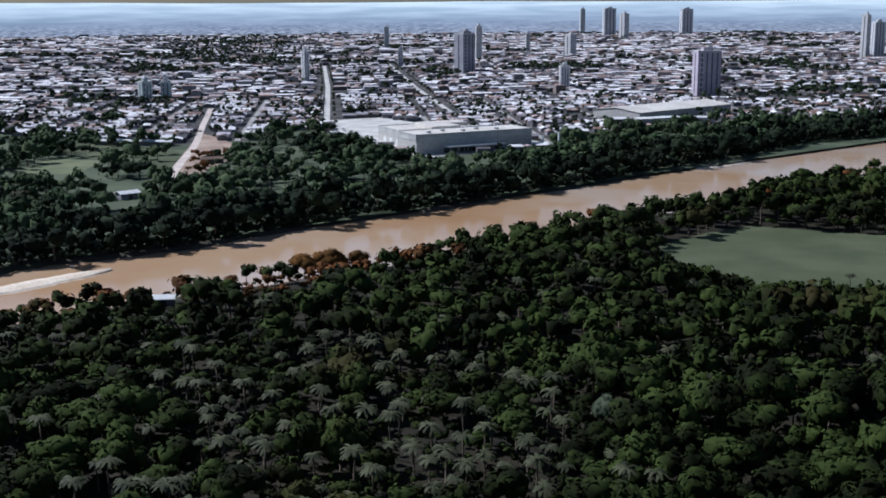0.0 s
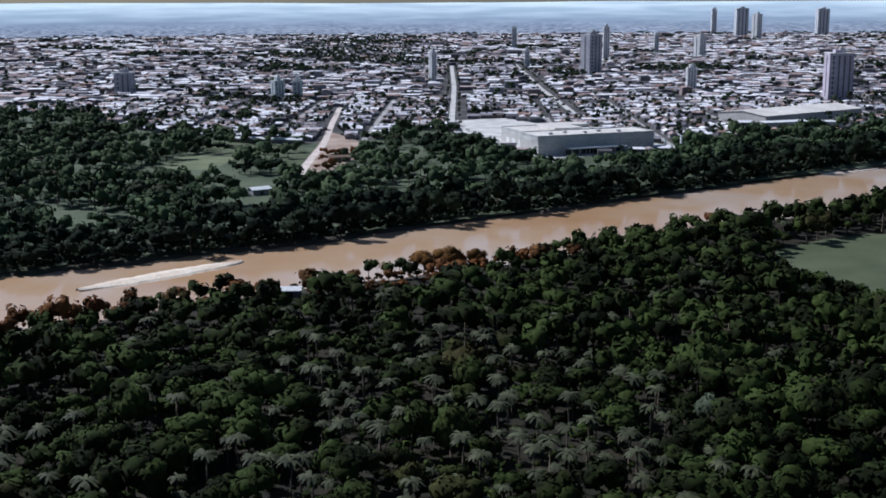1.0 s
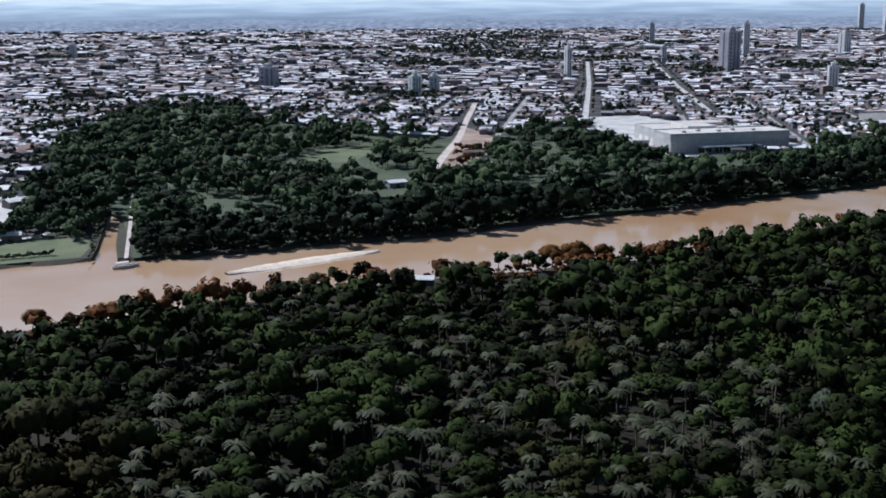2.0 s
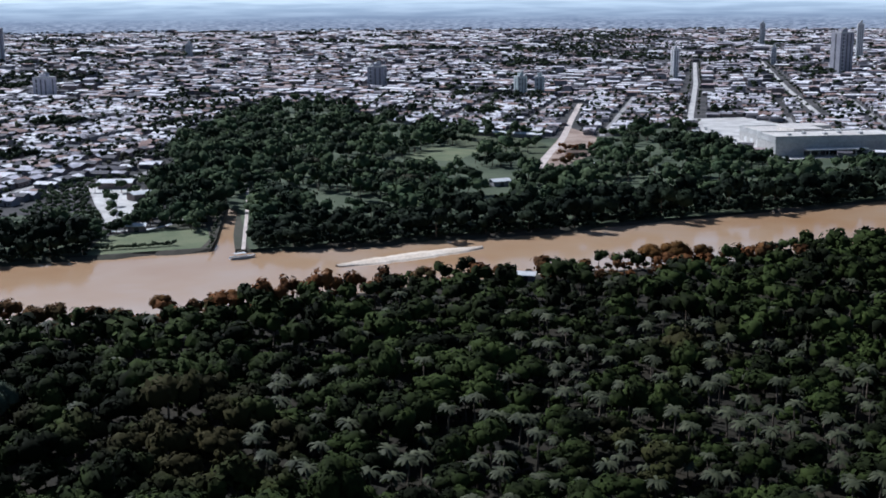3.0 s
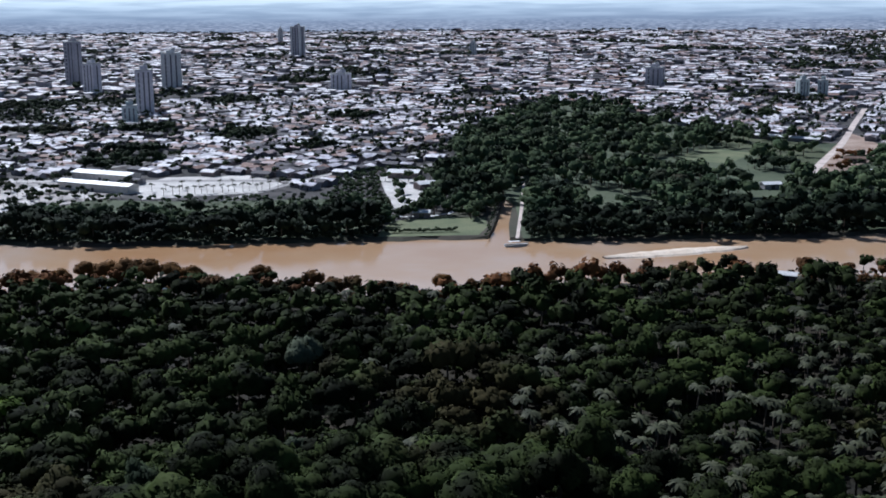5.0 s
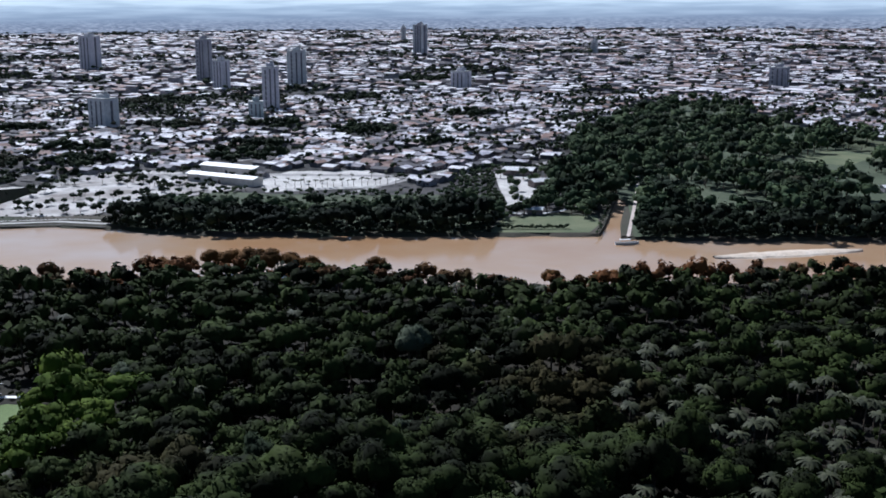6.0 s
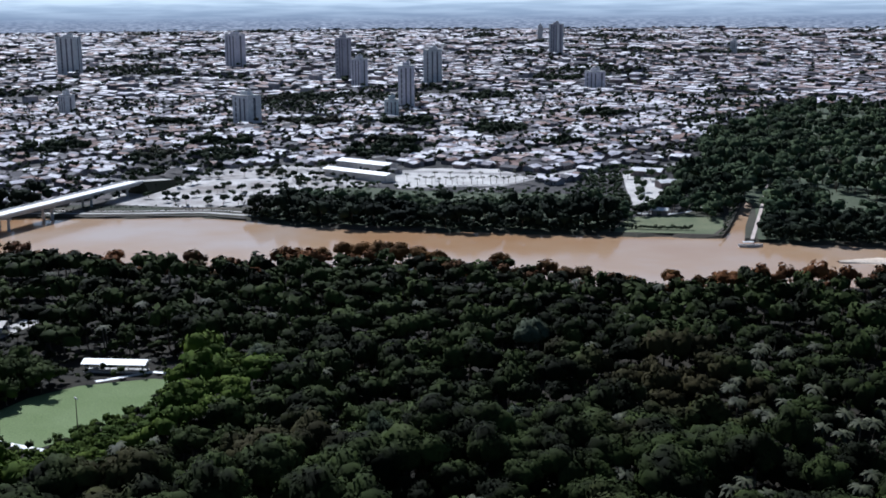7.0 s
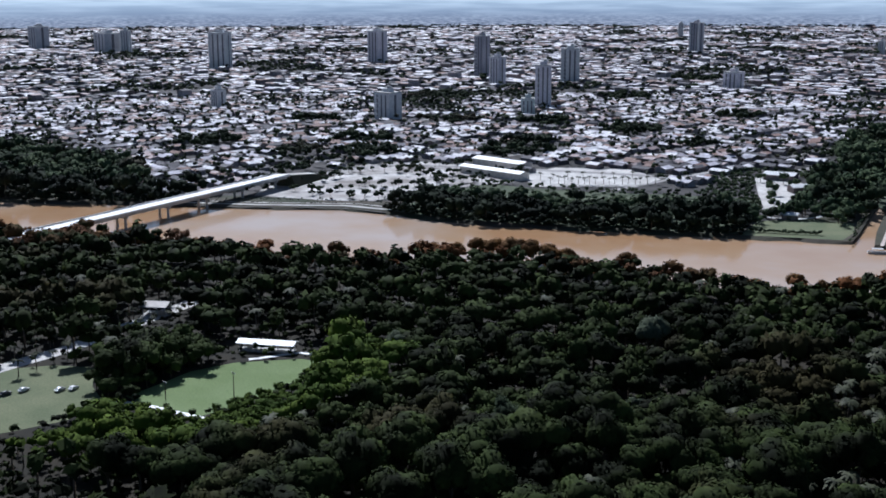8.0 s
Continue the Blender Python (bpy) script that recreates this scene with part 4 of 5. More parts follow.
def near_line(line, X, Y, w):
    hit = np.zeros(len(X), bool)
    for (x1, y1), (x2, y2) in zip(line, line[1:]):
        L2 = (x2 - x1) ** 2 + (y2 - y1) ** 2
        t = np.clip(((X - x1) * (x2 - x1) + (Y - y1) * (y2 - y1)) / L2, 0, 1)
        hit |= np.hypot(X - x1 - t * (x2 - x1), Y - y1 - t * (y2 - y1)) < w
    return hit


def noise_grid(X, Y, scale, seed=0.0):
    return np.array([noise.noise((x * scale, y * scale, seed)) for x, y in zip(X, Y)])


PALM_ROAD = [(-322, -125), (-336, -105), (-350, -84), (-372, -62), (-396, -37), (-430, -5)]
BRIDGE_LINE = [(-500, -150), (-536, -111), (-708, 77)]

def screened(polys, X, Y, eye, reach):
    """Points that would stand in front of the open places, as seen from the air."""
    dx, dy = X - eye[0], Y - eye[1]
    L = np.hypot(dx, dy)
    hit = in_any(polys, X, Y)
    for d in np.linspace(reach / 3, reach, 3):
        hit |= in_any(polys, X + dx / L * d, Y + dy / L * d)
    return hit


def thinned(X, Y, R, close=0.62):
    """Keeps the trees that do not crowd one set before them."""
    cells, keep = {}, np.zeros(len(X), bool)
    for i in np.argsort(-R * rng.uniform(0.6, 1.4, len(R))):
        cx, cy = int(X[i] // 10), int(Y[i] // 10)
        free = True
        for a in (-1, 0, 1):
            for b in (-1, 0, 1):
                for k in cells.get((cx + a, cy + b), ()):
                    if (X[i] - X[k]) ** 2 + (Y[i] - Y[k]) ** 2 < (close * (R[i] + R[k])) ** 2:
                        free = False
                        break
        if free:
            keep[i] = True
            cells.setdefault((cx, cy), []).append(i)
    return keep


# the forest on the camera's side of the river
PALE_TREES = [(-264, 128, 1.50), (-200, -4, 1.00), (-290, 32, 1.20), (-201, 111, 0.90), (-262, 124, 1.55), (-206, 87, 1.10), (-56, 289, 1.10)]
RUST = ((-456, 95, 0.7), (-451, 103, 0.8), (-447, 113, 0.75), (-446, 124, 0.95), (-441, 131, 1.0), (-434, 139, 1.05), (-427, 147, 1.0), (-421, 155, 0.9), (-414, 161, 0.75),
        (-392, 184, 0.85), (-530, -50, 0.9), (-541, -62, 0.8), (-522, -36, 0.8), (-213, 432, 0.9), (-205, 441, 0.95), (-196, 450, 0.8), (-330, 240, 0.75), (-312, 262, 0.7))
RUST = [(x - 2, y + 2, 1.45 * k) for x, y, k in RUST]
X, Y = spread(-680, 330, -330, 860, 4.6)
s_, v_ = to_sv(X, Y)
PITCH_SIDE = [(-298, -86), (-282, -70), (-257, -47), (-250, -40), (-248, -47), (-280, -84)]
PALM_BAND = [(-328, -125), (-342, -105), (-356, -82), (-378, -58), (-400, -32), (-390, -42), (-366, -68), (-344, -90), (-330, -108), (-316, -126)]
BANK_HUT = [(-251, 369), (-240, 366), (-238, 377), (-249, 380)]
HUT_SPOT = [(-399, -52), (-386, -56), (-379, -42), (-392, -36)]
SHED_SPOT = [(-333, -22), (-322, -30), (-304, 2), (-312, 10)]
keep = (v_ < near_v(s_) - 2.5) & ~screened([FIELD], X, Y, (110, -92), 32) & ~screened([SIDE_LAWN, PITCH_SIDE], X, Y, (110, -92), 20) & ~screened([PALM_BAND], X, Y, (110, -92), 38) & ~screened([MEADOW], X, Y, (0, 0), 14) & ~near_line(PALM_ROAD, X, Y, 6)
keep &= ~near_line(BRIDGE_LINE, X, Y, 8.5)
keep &= ~screened([[(-333, -22), (-322, -30), (-304, 2), (-312, 10)]], X, Y, (110, -92), 20) & ~screened([[(-394, -52), (-380, -58), (-370, -36), (-386, -30)]], X, Y, (110, -92), 42) & ~screened([[(-251, 369), (-240, 366), (-238, 377), (-249, 380)]], X, Y, (10, -10), 16)
keep &= ~((X > 60) & (Y < 350) & (rng.uniform(0, 1, len(X)) < 0.75))
keep &= ~near_line([(-335, -30), (-316, 4)], X, Y, 13) & ~near_line([(-397, -50), (-384, -42)], X, Y, 9)
for x, y, k in PALE_TREES + [(-203, 41, 1.3)]:
    keep &= np.hypot(X - x - 3, Y - y + 3) > 4.5 + 4 * k
for x, y, k in RUST:
    keep &= np.hypot(X - x - 4, Y - y + 4) > 7.5
X, Y, v_, s_ = X[keep], Y[keep], v_[keep], s_[keep]
size = 0.72 + 1.45 * rng.uniform(0, 1, len(X)) ** 1.7 + 0.25 * noise_grid(X, Y, 0.016, 5.0)
edge = (near_v(s_) - v_) < 30
rim = np.clip((near_v(s_) - v_) / 42, 0, 1)
clump = np.clip(0.5 + 2.2 * noise_grid(X, Y, 0.05, 12.0), 0, 1)
size = np.clip(size * (0.44 + 0.20 * clump * (1 - rim) + 0.56 * rim), 0.42, 2.25)
low = np.full(len(X), 999.0)
for d in np.arange(104, 4, -8.0):                           # nothing tall before the open places
    for polys, eye in (([FIELD, SIDE_LAWN, PALM_BAND, HUT_SPOT, SHED_SPOT], (110, -92)), ([MEADOW], (10, -10)), ([BANK_HUT], (35, -50))):
        L = np.hypot(X - eye[0], Y - eye[1])
        low[in_any(polys, X + (X - eye[0]) / L * d, Y + (Y - eye[1]) / L * d)] = d
grove = np.exp(-(((X + 110) / 80) ** 2 + ((Y - 225) / 100) ** 2))
size = np.minimum(size, np.maximum(0.42, 0.24 + low / 38)) * (1 - 0.2 * grove)
size = np.where(inside(GLADE, X, Y), np.minimum(size, 0.5), size)
keep = thinned(X, Y, size * 4.6, 0.53)
X, Y, v_, s_, size, edge = X[keep], Y[keep], v_[keep], s_[keep], size[keep], edge[keep]
D = np.hypot(X - 20, Y + 20)
az = np.degrees(np.arctan2(-X, Y))
E8 = np.hypot(X - 107, Y + 90)
az8 = np.degrees(np.arctan2(107 - X, Y + 90))
shown = (az > -12) & (az < 112) & ((np.hypot(X, Y) > 180) | ((E8 > 225) & (az8 > 40)))
grove = np.exp(-(((X + 110) / 80) ** 2 + ((Y - 225) / 100) ** 2))
is_palm = (rng.uniform(0, 1, len(X)) < 0.02 + 0.55 * grove + 0.07 * (noise_grid(X, Y, 0.018, 9.0) > 0.2)) & ~edge
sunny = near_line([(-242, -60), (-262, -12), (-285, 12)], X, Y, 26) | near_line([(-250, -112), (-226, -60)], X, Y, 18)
order = np.argsort(np.where(shown & ~sunny & ((np.hypot(X, Y) > 205) | (E8 > 255)), np.minimum(D, E8 - 45), 1e9))
single = np.zeros(len(X), bool)
single[order[:300]] = True

BROAD = []
for i in range(9):
    r, h = rng.uniform(3.8, 5.6), rng.uniform(5.5, 8.5)
    base = rng.uniform(1.2, 2.2)
    BROAD.append((crown(rng, 760, r, h, base, 0.36, 9, (7, 5)), trunk_with_limbs(rng, base + h * 0.45, 0.32, r * 0.5)))
PALMS = []
for i in range(4):
    h = rng.uniform(7.5, 10.5)
    PALMS.append((palm_fronds(rng, h, 24, 3.2), stem(h, 0.26, 0.17, rng.uniform(-0.8, 0.8, 2), 6, 4)))

tree_kinds, palm_kinds = [], []
for i, ((V, Qd, T), (tv, tq)) in enumerate(BROAD):
    t = thing("forest_tree", 0, 0, 0, 0, "dark green leafy tree in the dense riverside forest", "tree", "trees of the forest")
    part("trunk", mesh_np("trunk", tv, tq, [], [BARK]), BARK, t)
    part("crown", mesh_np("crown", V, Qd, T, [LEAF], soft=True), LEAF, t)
    tree_kinds.append([t, False])
for i, ((V, Qd), (tv, tq)) in enumerate(PALMS):
    t = thing("palm_tree", 0, 0, 0, 0, "grey-green palm with arching fronds in the forest", "palm", "palms of the forest")
    part("trunk", mesh_np("trunk", tv, tq, [], [BARK]), BARK, t)
    part("crown", mesh_np("crown", V, Qd, [], [FROND], soft=True), FROND, t)
    palm_kinds.append([t, False])


def plant(kinds, i, x, y, s, turn, z=-0.1):
    """Sets one of the kinds at a place: the first time itself, then copies."""
    k = kinds[i % len(kinds)]
    m = pose(x, y, z, 0, 0, turn) @ Matrix.Diagonal((s, s, s, 1))
    if k[1]:
        c = copy_thing(k[0], m @ Matrix.Diagonal([1 / q for q in k[0].scale] + [1]))
        c.matrix_basis = m
    else:
        k[0].matrix_basis = m
        k[1] = True


for j, i in enumerate(order[:300]):
    plant(palm_kinds if is_palm[i] else tree_kinds, int(rng.integers(0, 99)), X[i], Y[i], float(np.clip(size[i], 0.85, 1.15) if is_palm[i] else size[i]), float(rng.uniform(0, 360)))

tall = thing("dark_tree", -203, 41, -0.1, 40, "tall narrow very dark tree in the forest", "tree")
part("trunk", mesh_np("trunk", *trunk_with_limbs(rng, 8.0, 0.35, 1.6), [], [BARK]), BARK, tall)
part("crown", mesh_np("crown", *crown(rng, 900, 5.2, 15.0, 0.8, 0.36, 10, (7, 5)), [LEAF_CITY], soft=True), LEAF_CITY, tall)
pale_kinds = []
for i in range(2):
    (V, Qd, T), (tv, tq) = BROAD[i + 6]
    t = thing("grey_green_tree", 0, 0, 0, 0, "pale grey-green domed tree among darker forest trees", "tree", "pale forest trees")
    part("trunk", mesh_np("trunk", tv, tq, [], [BARK]), BARK, t)
    part("crown", mesh_np("crown", V, Qd, T, [LEAF_PALE], soft=True), LEAF_PALE, t)
    pale_kinds.append([t, False])
for i, (x, y, k) in enumerate(PALE_TREES):
    plant(pale_kinds, i, x, y, k, 71.0 * i)
rust_kinds = []
for i in range(3):
    (V, Qd, T), (tv, tq) = BROAD[i + 3]
    t = thing("rust_tree", 0, 0, 0, 0, "rust-brown leafy tree on the river bank", "tree", "rust-brown bank trees")
    part("trunk", mesh_np("trunk", tv, tq, [], [BARK]), BARK, t)
    part("crown", mesh_np("crown", V, Qd, T, [LEAF_RUST], soft=True), LEAF_RUST, t)
    rust_kinds.append([t, False])
for i, (x, y, k) in enumerate(RUST):
    plant(rust_kinds, i, x, y, k, 53.0 * i, -1.9 * k)
MID = prototypes(12, 170, 0.52, 7, core=(5, 3))
LOW = prototypes(9, 48, 0.85, 4, core=(5, 3))
TINY = prototypes(8, 9, 1.0, 1, core=(5, 3), rr=(2.9, 4.2), hh=(3.8, 5.4))
forest = Heap(True)
for i in np.nonzero(~single)[0]:
    if not shown[i]:
        proto = LOW if min(D[i], E8[i]) < 150 else TINY
    else:
        proto = MID if D[i] < 350 else LOW
    a = rng.uniform(0, 2 * math.pi)
    if is_palm[i] and shown[i]:
        (pv, pq), (tv, tq) = PALMS[int(rng.integers(0, 4))]
        k = float(np.clip(size[i], 0.85, 1.15))
        forest.add(turned(pv, a, k, X[i], Y[i], -0.1), pq, None, 2)
        forest.add(turned(tv, a, k, X[i], Y[i], -0.1), tq, None, 1)
        continue
    V, Qd, T, tv, tq = proto[int(rng.integers(0, len(proto)))]
    sq = rng.uniform(0.85, 1.2)
    k = size[i] * (1.0 if proto is not TINY else 1.15)
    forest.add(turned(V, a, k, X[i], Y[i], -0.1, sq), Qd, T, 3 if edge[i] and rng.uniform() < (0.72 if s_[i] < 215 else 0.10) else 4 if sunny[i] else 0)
    forest.add(turned(tv, a, k, X[i], Y[i], -0.1, sq), tq, None, 1)
ux, uy = spread(-420, 60, -130, 560, 5.4)                   # undergrowth between the trunks
us, uv = to_sv(ux, uy)
ok = (uv < near_v(us) - 14) & ~in_any([FIELD, SIDE_LAWN, MEADOW], ux, uy) & ~near_line(PALM_ROAD, ux, uy, 5) & (np.hypot(ux, uy) > 150) & (np.hypot(ux, uy) < 400)
for x, y in zip(ux[ok], uy[ok]):
    V, Qd, T, tv, tq = TINY[int(rng.integers(0, 8))]
    forest.add(turned(V, rng.uniform(0, 6.3), rng.uniform(0.5, 0.95), x, y, -1.2), Qd, T, 0)
for s in np.arange(-620, 620, 2.6):                         # bushes along the water's edge
    for off in (0.5, 4.0):
        x, y = to_xy(s + rng.uniform(-1, 1), near_v(s) - off - rng.uniform(0, 2.5))
        V, Qd, T, tv, tq = TINY[int(rng.integers(0, 8))]
        forest.add(turned(V, rng.uniform(0, 6.3), rng.uniform(0.35, 0.75), x, y, -2.0), Qd, T, 3 if rng.uniform() < (0.5 if s < 215 else 0.08) else 0)
for x, y in [(-548 + 7 * i + 4 * j, -104 + 9 * i - 5 * j) for i in range(4) for j in range(3)]:   # trees over the bridge's near end
    V, Qd, T, tv, tq = MID[int(rng.integers(0, 12))]
    forest.add(turned(V, rng.uniform(0, 6.3), 1.25 + 0.25 * rng.uniform(), x + rng.uniform(-2, 2), y + rng.uniform(-2, 2), -0.3, 1.25), Qd, T, 3)
for t in np.linspace(0, 1, 16):                             # tall trees before the bridge's near end
    for side in (9, 15, 22):
        V, Qd, T, tv, tq = MID[int(rng.integers(0, 12))]
        x, y = -576 + 58 * t + side + rng.uniform(-2, 2), -68 - 66 * t + rng.uniform(-3, 3)
        forest.add(turned(V, rng.uniform(0, 6.3), 1.0 + 0.3 * rng.uniform(), x, y, -0.5, 1.15), Qd, T, 3 if t < 0.6 else 0)
for x, y in ((-300, -70), (-303, -64), (-306, -55), (-311, -48), (-316, -40), (-303, -70), (-310, -62), (-317, -52), (-321, -44), (-322, -58), (-318, -66), (-312, -72), (-326, -50)):   # tall dark trees beside the pitch
    V, Qd, T, tv, tq = MID[int(rng.integers(0, 12))]
    forest.add(turned(V, rng.uniform(0, 6.3), (0.85 if x < -311 and y < -56 else 1.35) + 0.3 * rng.uniform(), x, y, -0.5, 1.15), Qd, T, 0)
tagged(part("forest", forest.mesh("forest", [LEAF, BARK, FROND, LEAF_BANK, LEAF_SUNLIT], True), LEAF), "dense dark green riverside forest with palms", "forest", kind="stuff")

fx, fy = spread(-330, -215, -115, 40, 3.6)                   # low bushes before the pitch, in the sunlit leaf colour
fd = np.zeros(len(fx))
for d in (8, 16, 24, 32):
    fd = np.where((fd == 0) & screened([FIELD, PITCH_SIDE], fx, fy, (110, -92), d), d, fd)
ok = (fd > 0) & ~in_any([FIELD, SIDE_LAWN], fx, fy) & ~near_line([(-285, -75), (-271, -59.5), (-254, -45)], fx, fy, 5) 
ok &= (fx > -292) & (fy < 14) & ~near_line([(-312, -20), (-313.5, 0), (-303, 13)], fx, fy, 8)
low_growth = Heap(True)
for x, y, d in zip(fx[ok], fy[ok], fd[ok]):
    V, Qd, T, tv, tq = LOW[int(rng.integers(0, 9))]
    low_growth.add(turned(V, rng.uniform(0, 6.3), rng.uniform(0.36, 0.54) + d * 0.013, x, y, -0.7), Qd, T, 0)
tagged(part("bushes", low_growth.mesh("bushes", [LEAF_SUNLIT], True), LEAF_SUNLIT), "green bushes along the pitch's edge, sunlit tone painted into the leaves", "bushes", kind="stuff")

# trees across the river: the park woods and the strip along the bank
X, Y = spread(-1160, 380, -430, 1420, 5.6)
s_, v_ = to_sv(X, Y)
gap = v_ - far_v(s_)
woods = in_any(WOODS, X, Y)
zone = (s_ > -338) & (s_ < -112)
strip = (gap > 2) & ((gap < 30) | ((s_ > 640) & (gap < 75)) | (zone & (gap < 78)) | (zone & (gap < 140) & (rng.uniform(0, 1, len(X)) < 0.42)))
strip &= ~((s_ > -470) & (s_ < -330) & (gap > 0))          # the open bank below the plaza
strip &= ~((s_ > -110) & (s_ < -20))                        # the lawn and the creek
keep = (gap > 2) & (woods | strip)
keep &= ~screened([BANK_LAWN, PARK], X, Y, (60, -60), 16) & ~screened([FIELD_B, DIRT_P], X, Y, (30, -40), 22) & ~(inside(FIELD_A, X, Y) & (rng.uniform(0, 1, len(X)) < 0.82)) & ~screened([MALL_YARD], X, Y, (5, -10), 42)
keep &= ~in_any([PLAZA, PROM], X, Y) & ~(inside(FIELD_C, X, Y) & (rng.uniform(0, 1, len(X)) < 0.78))
keep &= ~near_line([(-418, 650), (-471, 753), (-528, 868), (-592, 985), (-680, 1150)], X, Y, 15) & ~near_line(BRIDGE_LINE, X, Y, 14)
keep &= ~near_line([to_xy(-45, 515), to_xy(-45, 600)], X, Y, 12) & ~near_line([to_xy(-43, 600), to_xy(-41, 700)], X, Y, 8) & ~near_line([(-430, 722), (-380, 678)], X, Y, 14) & ~near_line([(-406, 586), (-390, 572)], X, Y, 10)
keep &= ~near_line([(-560, 400), (-552, 436)], X, Y, 8) & ~near_line([(-620, 424), (-600, 440)], X, Y, 10)
light = noise_grid(X, Y, 0.02, 2.0)
keep &= ~((light > -0.03) & (gap > 52) & (s_ > -28) & (rng.uniform(0, 1, len(X)) < 0.955))
keep &= ~((np.hypot(X, Y) > 1000) & (X < -300) & (rng.uniform(0, 1, len(X)) < 0.6))
X, Y, gap, s_ = X[keep], Y[keep], gap[keep], s_[keep]
k_ = np.where(gap < 45, 1.25, 0.95) + 1.25 * rng.uniform(0, 1, len(X)) ** 2.2
k_ = np.where((s_ < -105) & (s_ > -340), np.where(gap > 70, 0.55, k_ * 0.85), np.where((s_ > -40) & (s_ < 45) & (gap < 60), k_ * 0.7, k_))
low = np.full(len(X), 999.0)
for d in np.arange(130, 4, -9.0):                           # low growth before the open places
    L = np.hypot(X - 30, Y + 45)
    low[in_any([FIELD_B, DIRT_P, MALL_YARD, PARK, BANK_LAWN], X + (X - 30) / L * d, Y + (Y + 45) / L * d)] = d
k_ = np.minimum(k_, np.maximum(0.4, 0.30 + 0.0165 * low))
keep = thinned(X, Y, k_ * 4.4, 0.52)
woodland = Heap(True)


def s_edge(x, y):
    s, v = to_sv(x, y)
    return float(v - far_v(s))


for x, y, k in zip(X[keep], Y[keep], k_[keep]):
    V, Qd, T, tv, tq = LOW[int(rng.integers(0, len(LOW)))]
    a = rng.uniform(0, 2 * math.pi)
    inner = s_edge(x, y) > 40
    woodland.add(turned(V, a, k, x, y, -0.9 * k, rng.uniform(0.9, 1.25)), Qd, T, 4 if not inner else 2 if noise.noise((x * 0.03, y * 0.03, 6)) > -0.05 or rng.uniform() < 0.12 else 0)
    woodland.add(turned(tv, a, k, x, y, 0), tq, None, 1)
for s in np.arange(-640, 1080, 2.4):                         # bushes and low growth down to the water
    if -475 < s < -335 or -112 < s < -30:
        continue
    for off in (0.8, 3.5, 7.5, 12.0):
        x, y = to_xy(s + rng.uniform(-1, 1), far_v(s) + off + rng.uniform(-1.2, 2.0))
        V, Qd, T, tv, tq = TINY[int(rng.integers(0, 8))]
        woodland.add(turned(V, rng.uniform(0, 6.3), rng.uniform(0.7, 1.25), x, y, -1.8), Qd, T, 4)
for i in range(130):                                         # brown scrub at the foot of the dirt yard
    x, y = rng.uniform(-470, -408), rng.uniform(684, 790)
    if inside(DIRT_P, np.array([x]), np.array([y]))[0] and not near_line([(-440, 742), (-436, 745)], np.array([x]), np.array([y]), 11)[0] and not near_line([(-418, 650), (-440, 690), (-471, 753)], np.array([x]), np.array([y]), 9)[0]:
        V, Qd, T, tv, tq = LOW[int(rng.integers(0, 9))]
        woodland.add(turned(V, rng.uniform(0, 6.3), rng.uniform(0.5, 0.95), x, y, -0.8), Qd, T, 3 if rng.uniform() < 0.6 else 0)
for v in np.arange(524, 700, 2.2):                          # growth on the creek's bank
    x, y = to_xy(-51.2 - rng.uniform(0, 2.0), v)
    V, Qd, T, tv, tq = TINY[int(rng.integers(0, 8))]
    woodland.add(turned(V, rng.uniform(0, 6.3), rng.uniform(0.3, 0.6), x, y, -0.7), Qd, T, 2 if rng.uniform() < 0.5 else 0)
for x, y in [to_xy(-46 + rng.uniform(-7, 7), rng.uniform(690, 730)) for _ in range(14)]:
    V, Qd, T, tv, tq = LOW[int(rng.integers(0, 9))]
    woodland.add(turned(V, rng.uniform(0, 6.3), rng.uniform(0.7, 1.1), x, y, -1.0), Qd, T, 0)
for s in np.arange(-474, -334, 1.9):                          # low hedges along the quay
    for off, k in ((11.5, 0.34), (22.0, 0.42)):
        if rng.uniform() < 0.75:
            x, y = to_xy(s, far_v(s) + off + rng.uniform(-0.8, 0.8))
            V, Qd, T, tv, tq = TINY[int(rng.integers(0, 8))]
            woodland.add(turned(V, rng.uniform(0, 6.3), k * rng.uniform(0.7, 1.3), x, y, -0.4), Qd, T, 0)
tagged(part("park_woods", woodland.mesh("park_woods", [LEAF_CITY, BARK, LEAF_PARK, LEAF_BANK, LEAF_SHORE_SHADE], True), LEAF_CITY), "dark green park woods on the far river bank", "woods", kind="stuff")

park_kinds = []
for i in range(3):
    t = thing("park_tree", 0, 0, 0, 0, "leafy green tree in the riverside park", "tree", "trees of the riverside park")
    V, Qd, T, tv, tq = LOW[i + 3]
    part("trunk", mesh_np("trunk", tv, tq, [], [BARK]), BARK, t)
    part("crown", mesh_np("crown", V, Qd, T, [LEAF_PARK], soft=True), LEAF_PARK, t)
    park_kinds.append([t, False])
